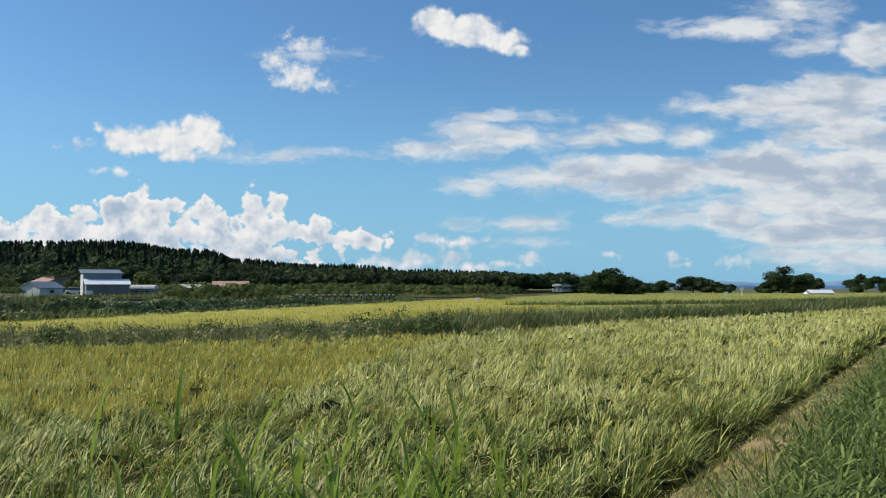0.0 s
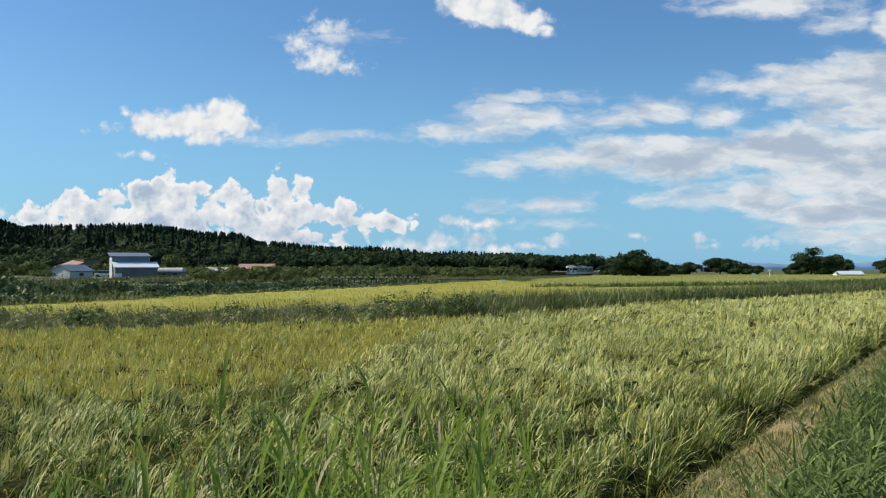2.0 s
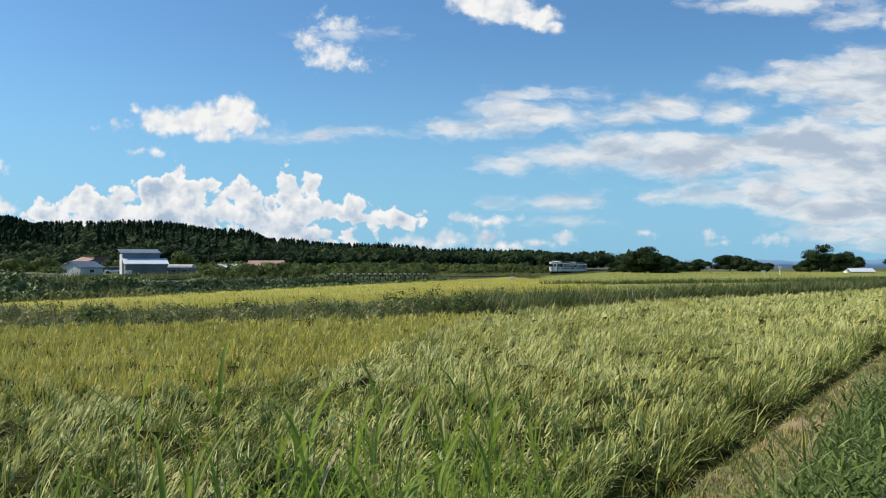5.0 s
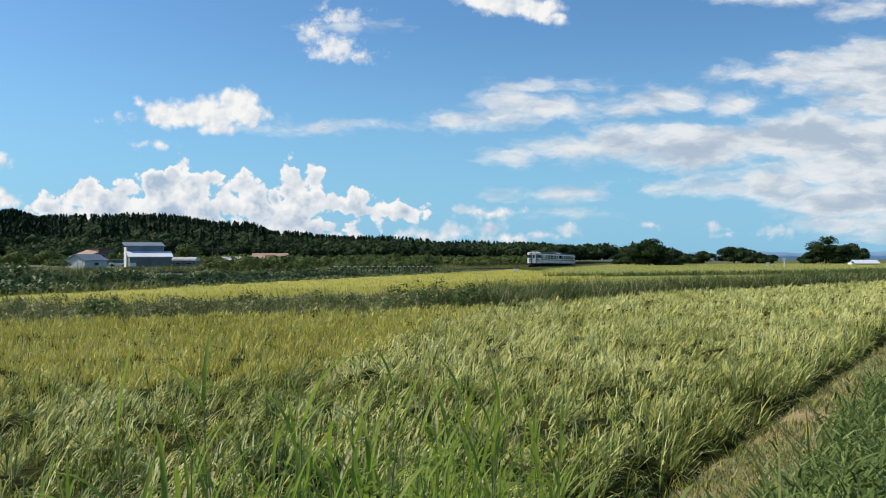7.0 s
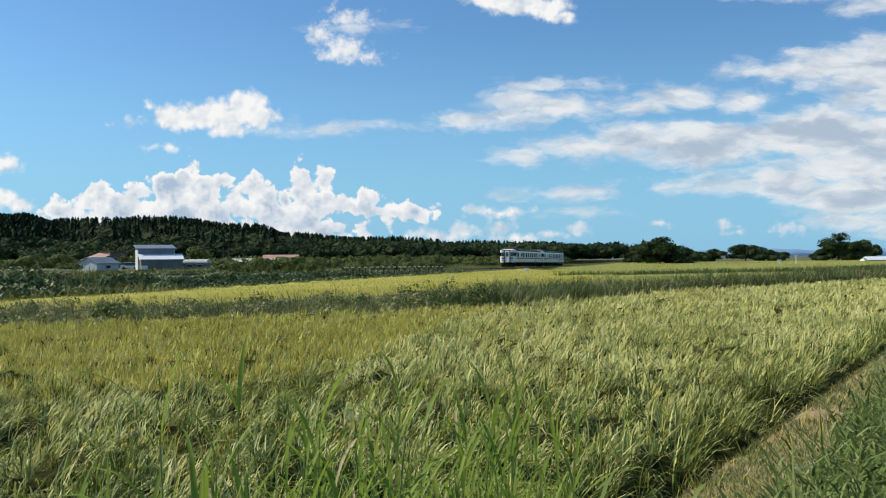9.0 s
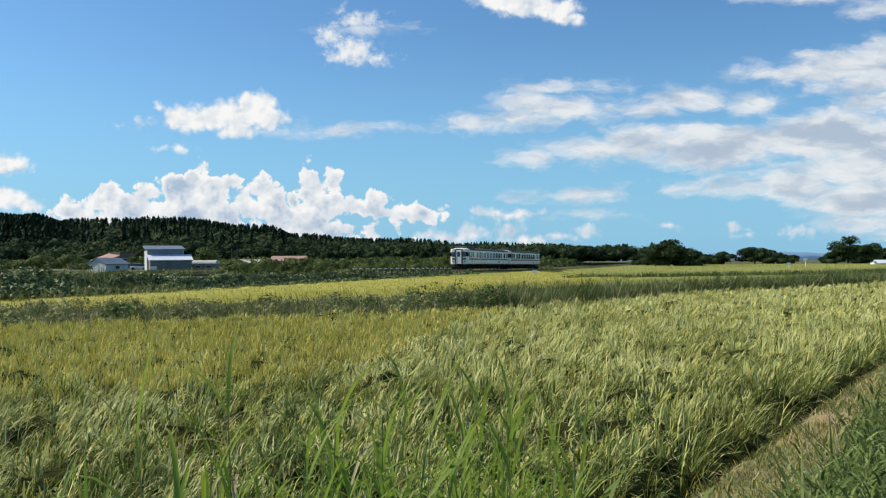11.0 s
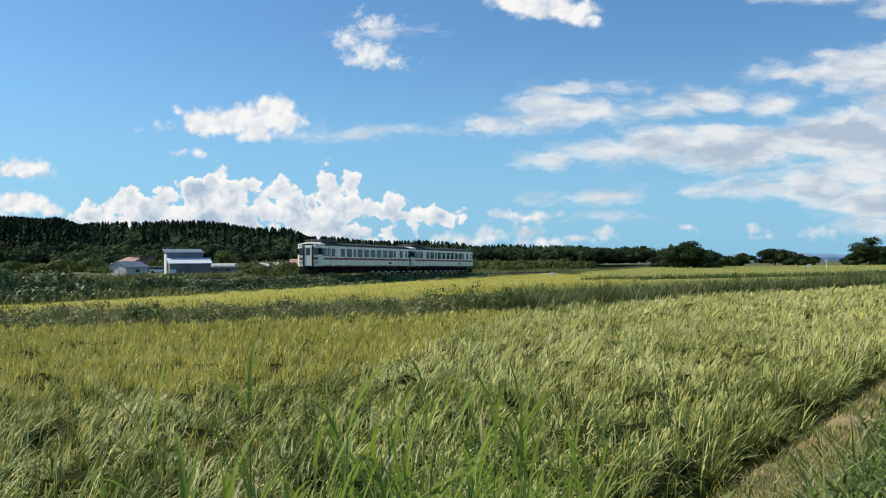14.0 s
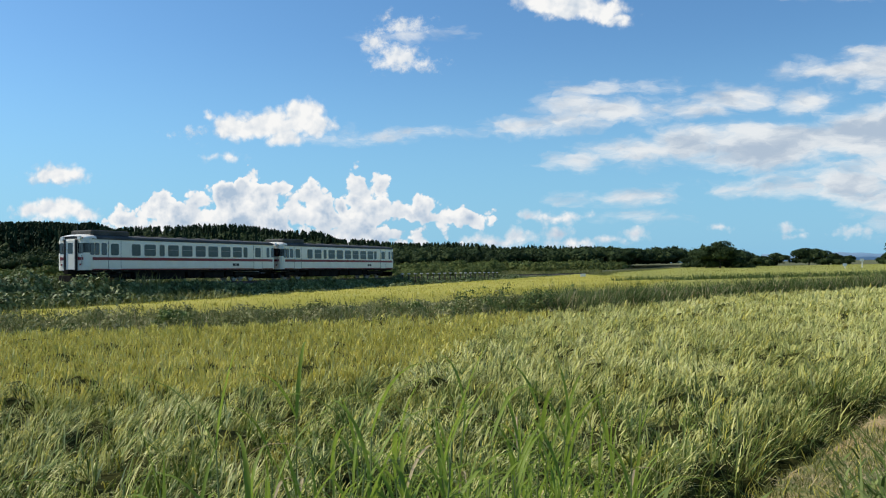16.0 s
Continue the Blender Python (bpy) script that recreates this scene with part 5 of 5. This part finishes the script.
make_mountains()


# ---- weeds of the road bank, and the tall grass at the field's near edge ----
def make_weeds():
    rng = np.random.default_rng(51)
    n = 2300
    a = rng.uniform(1.5, 9.0, n) ** 1.75
    off = rng.uniform(-1.2, -0.2, n)
    x, y = ALONG[0] * a + ACROSS[0] * off, ALONG[1] * a + ACROSS[1] * off
    z = ground_z(x, y)
    h = rng.uniform(0.42, 0.9, n) * np.interp(off, (-1.2, -0.85), (0.5, 1.0)) * (1 + 0.25 * wave(x, y, 1.6, 52))
    lean, way = np.abs(rng.normal(0.12, 0.1, n)), rng.uniform(0, 6.283, n)
    blades("weed_stems", "stem", x, y, z, h, lean, way, np.full(n, 0.012), np.full(n, 0.15), 2, rng, "upright weed stems on the road bank", "weeds")
    bx, by, bz, bl = [], [], [], []
    for k in range(22):
        u = 0.12 + 0.88 * k / 21
        bx.append(x + np.sin(lean) * np.cos(way) * h * u)
        by.append(y + np.sin(lean) * np.sin(way) * h * u)
        bz.append(z + h * u * 0.97)
        bl.append(rng.uniform(0.12, 0.22, n) * (1.15 - 0.5 * u))
    bx, by, bz, bl = map(np.concatenate, (bx, by, bz, bl))
    m = len(bx)
    blades("weed_leaves", "weed", bx, by, bz, bl, rng.uniform(0.5, 1.15, m), rng.uniform(0, 6.283, m), rng.uniform(0.010, 0.020, m), rng.uniform(0.2, 1.1, m), 2, rng,
           "dense narrow weed leaves on the road bank", "weeds")
    # reedy grass standing among them
    n = 2600
    a = rng.uniform(1.5, 9.2, n) ** 1.75
    off = rng.uniform(-1.1, -0.3, n)
    x, y = ALONG[0] * a + ACROSS[0] * off, ALONG[1] * a + ACROSS[1] * off
    blades("bank_blades", "weed", x, y, ground_z(x, y), rng.uniform(0.4, 0.95, n), np.abs(rng.normal(0.25, 0.2, n)), rng.uniform(0, 6.283, n),
           rng.uniform(0.012, 0.024, n), rng.uniform(0.4, 1.6, n), 4, rng, "arching grass among the weeds", "grass")
    # dry straw and short grass on the path
    for name, mat, n, l0, l1, lo, hi, le, label in (("cut_straw", "straw", 14000, 0.05, 0.22, -2.5, -1.25, 1.3, "dry cut straw lying on the path"),
                                                   ("path_grass", "grass", 26000, 0.03, 0.10, -2.6, -1.35, 0.5, "short green grass along the path"),
                                                   ("path_tufts", "rice_gold", 1800, 0.06, 0.22, -2.6, -1.4, 0.6, "yellowed grass tufts along the path")):
        a = rng.uniform(1.2, 7.0, n) ** 1.8
        off = rng.uniform(lo, hi, n)
        x, y = ALONG[0] * a + ACROSS[0] * off, ALONG[1] * a + ACROSS[1] * off
        patch = wave(x, y, 1.3, 57) * (1 if mat == "straw" else -1)
        k = patch > (-0.15 if mat == "straw" else -0.5)
        x, y = x[k], y[k]
        m = len(x)
        blades(name, mat, x, y, ground_z(x, y) + 0.04, rng.uniform(l0, l1, m), rng.normal(le, 0.2, m), rng.uniform(0, 6.283, m), rng.uniform(0.006, 0.014, m),
               rng.uniform(0, 0.5, m), 2, rng, label, "straw" if mat == "straw" else "grass")


def leaf_mesh(length, width, lean, droop, mat):
    """One long grass leaf with a folded midrib; it starts at the origin and arches towards +x."""
    bm = bmesh.new()
    segs, x, z = 7, 0.0, 0.0
    rows = []
    for i in range(segs + 1):
        u = i / segs
        w = width / 2 * min(1, 0.35 + 3 * u) * (1 - u ** 2.5) + 0.0008
        rows.append([bm.verts.new((x, -w, z + w * 0.35)), bm.verts.new((x, 0, z)), bm.verts.new((x, w, z + w * 0.35))])
        ang = lean + droop * (u + 0.5 / segs) ** 1.6
        x, z = x + math.sin(ang) * length / segs, z + math.cos(ang) * length / segs
    for a, b in zip(rows, rows[1:]):
        for k in (0, 1):
            f = bm.faces.new((a[k], a[k + 1], b[k + 1], b[k]))
            f.smooth = True
    me = bpy.data.meshes.new("leaf")
    bm.to_mesh(me)
    bm.free()
    me.materials.append(M[mat])
    return me


TALL_GRASS = []


def make_tall_grass():
    rng = random.Random(53)
    leaves = [leaf_mesh(l, w, le, dr, m) for l, w, le, dr, m in (
        (0.44, 0.0150, 0.35, 1.5, "tall"), (0.36, 0.0130, 0.25, 0.7, "tall"), (0.48, 0.0165, 0.45, 1.9, "tall"), (0.34, 0.0120, 0.2, 0.3, "tall"),
        (0.46, 0.0145, 0.6, 1.2, "tall"), (0.40, 0.0130, 0.5, 2.2, "straw"))]
    for i in range(230):
        azi = radians(rng.uniform(-35, 1) if i < 214 else rng.uniform(1, 5))
        off = -rng.uniform(1.7, 2.75)
        r = -off / math.sin(radians(30.2) - azi)
        x, y = r * math.sin(azi), r * math.cos(azi)
        h = (rng.uniform(0.75, 1.2) if rng.random() < 0.8 else rng.uniform(1.2, 1.55)) * (1.0 if azi < radians(-6) else 0.95)
        plant = tagged(new("tall_grass"), "tall green grass plant with long arching leaves", "grass plant", "tall grass at the field edge")
        plant.matrix_basis = pose(x, y, float(ground_z(x, y)) - 0.02, rng.uniform(-6, 6), rng.uniform(-6, 6), rng.uniform(0, 360))
        part("stem", rod((0, 0, 0), (0.02, 0, h), 0.0045, 0.0025, 6), "stem", plant)
        for k in range(rng.randint(7, 10)):
            leaf = new("leaf", leaves[rng.randrange(5) if rng.random() < 0.93 else 5])
            leaf.parent = plant
            u = 0.25 + 0.75 * k / 8
            leaf.matrix_basis = pose(0.02 * u, 0, min(h, h * u), 0, 0, k * 180 + rng.uniform(-50, 50))
        TALL_GRASS.append((plant, rng.uniform(0, 6.28), rng.uniform(0.7, 1.4)))
    g = np.random.default_rng(54)
    n = 13000
    azi = np.radians(-42 + 45 * g.random(n) ** 1.25)
    off = g.uniform(1.4, 2.95, n)
    r = off / np.sin(np.radians(30.2) - azi)
    x, y = r * np.sin(azi), r * np.cos(azi)
    blades("edge_grass", "tall", x, y, ground_z(x, y), g.uniform(0.4, 1.05, n), np.abs(g.normal(0.2, 0.2, n)), g.uniform(0, 6.283, n), g.uniform(0.006, 0.013, n),
           g.uniform(0.4, 1.7, n), 5, g, "dense green grass at the field's near edge", "grass")


make_weeds()
make_tall_grass()


motions()
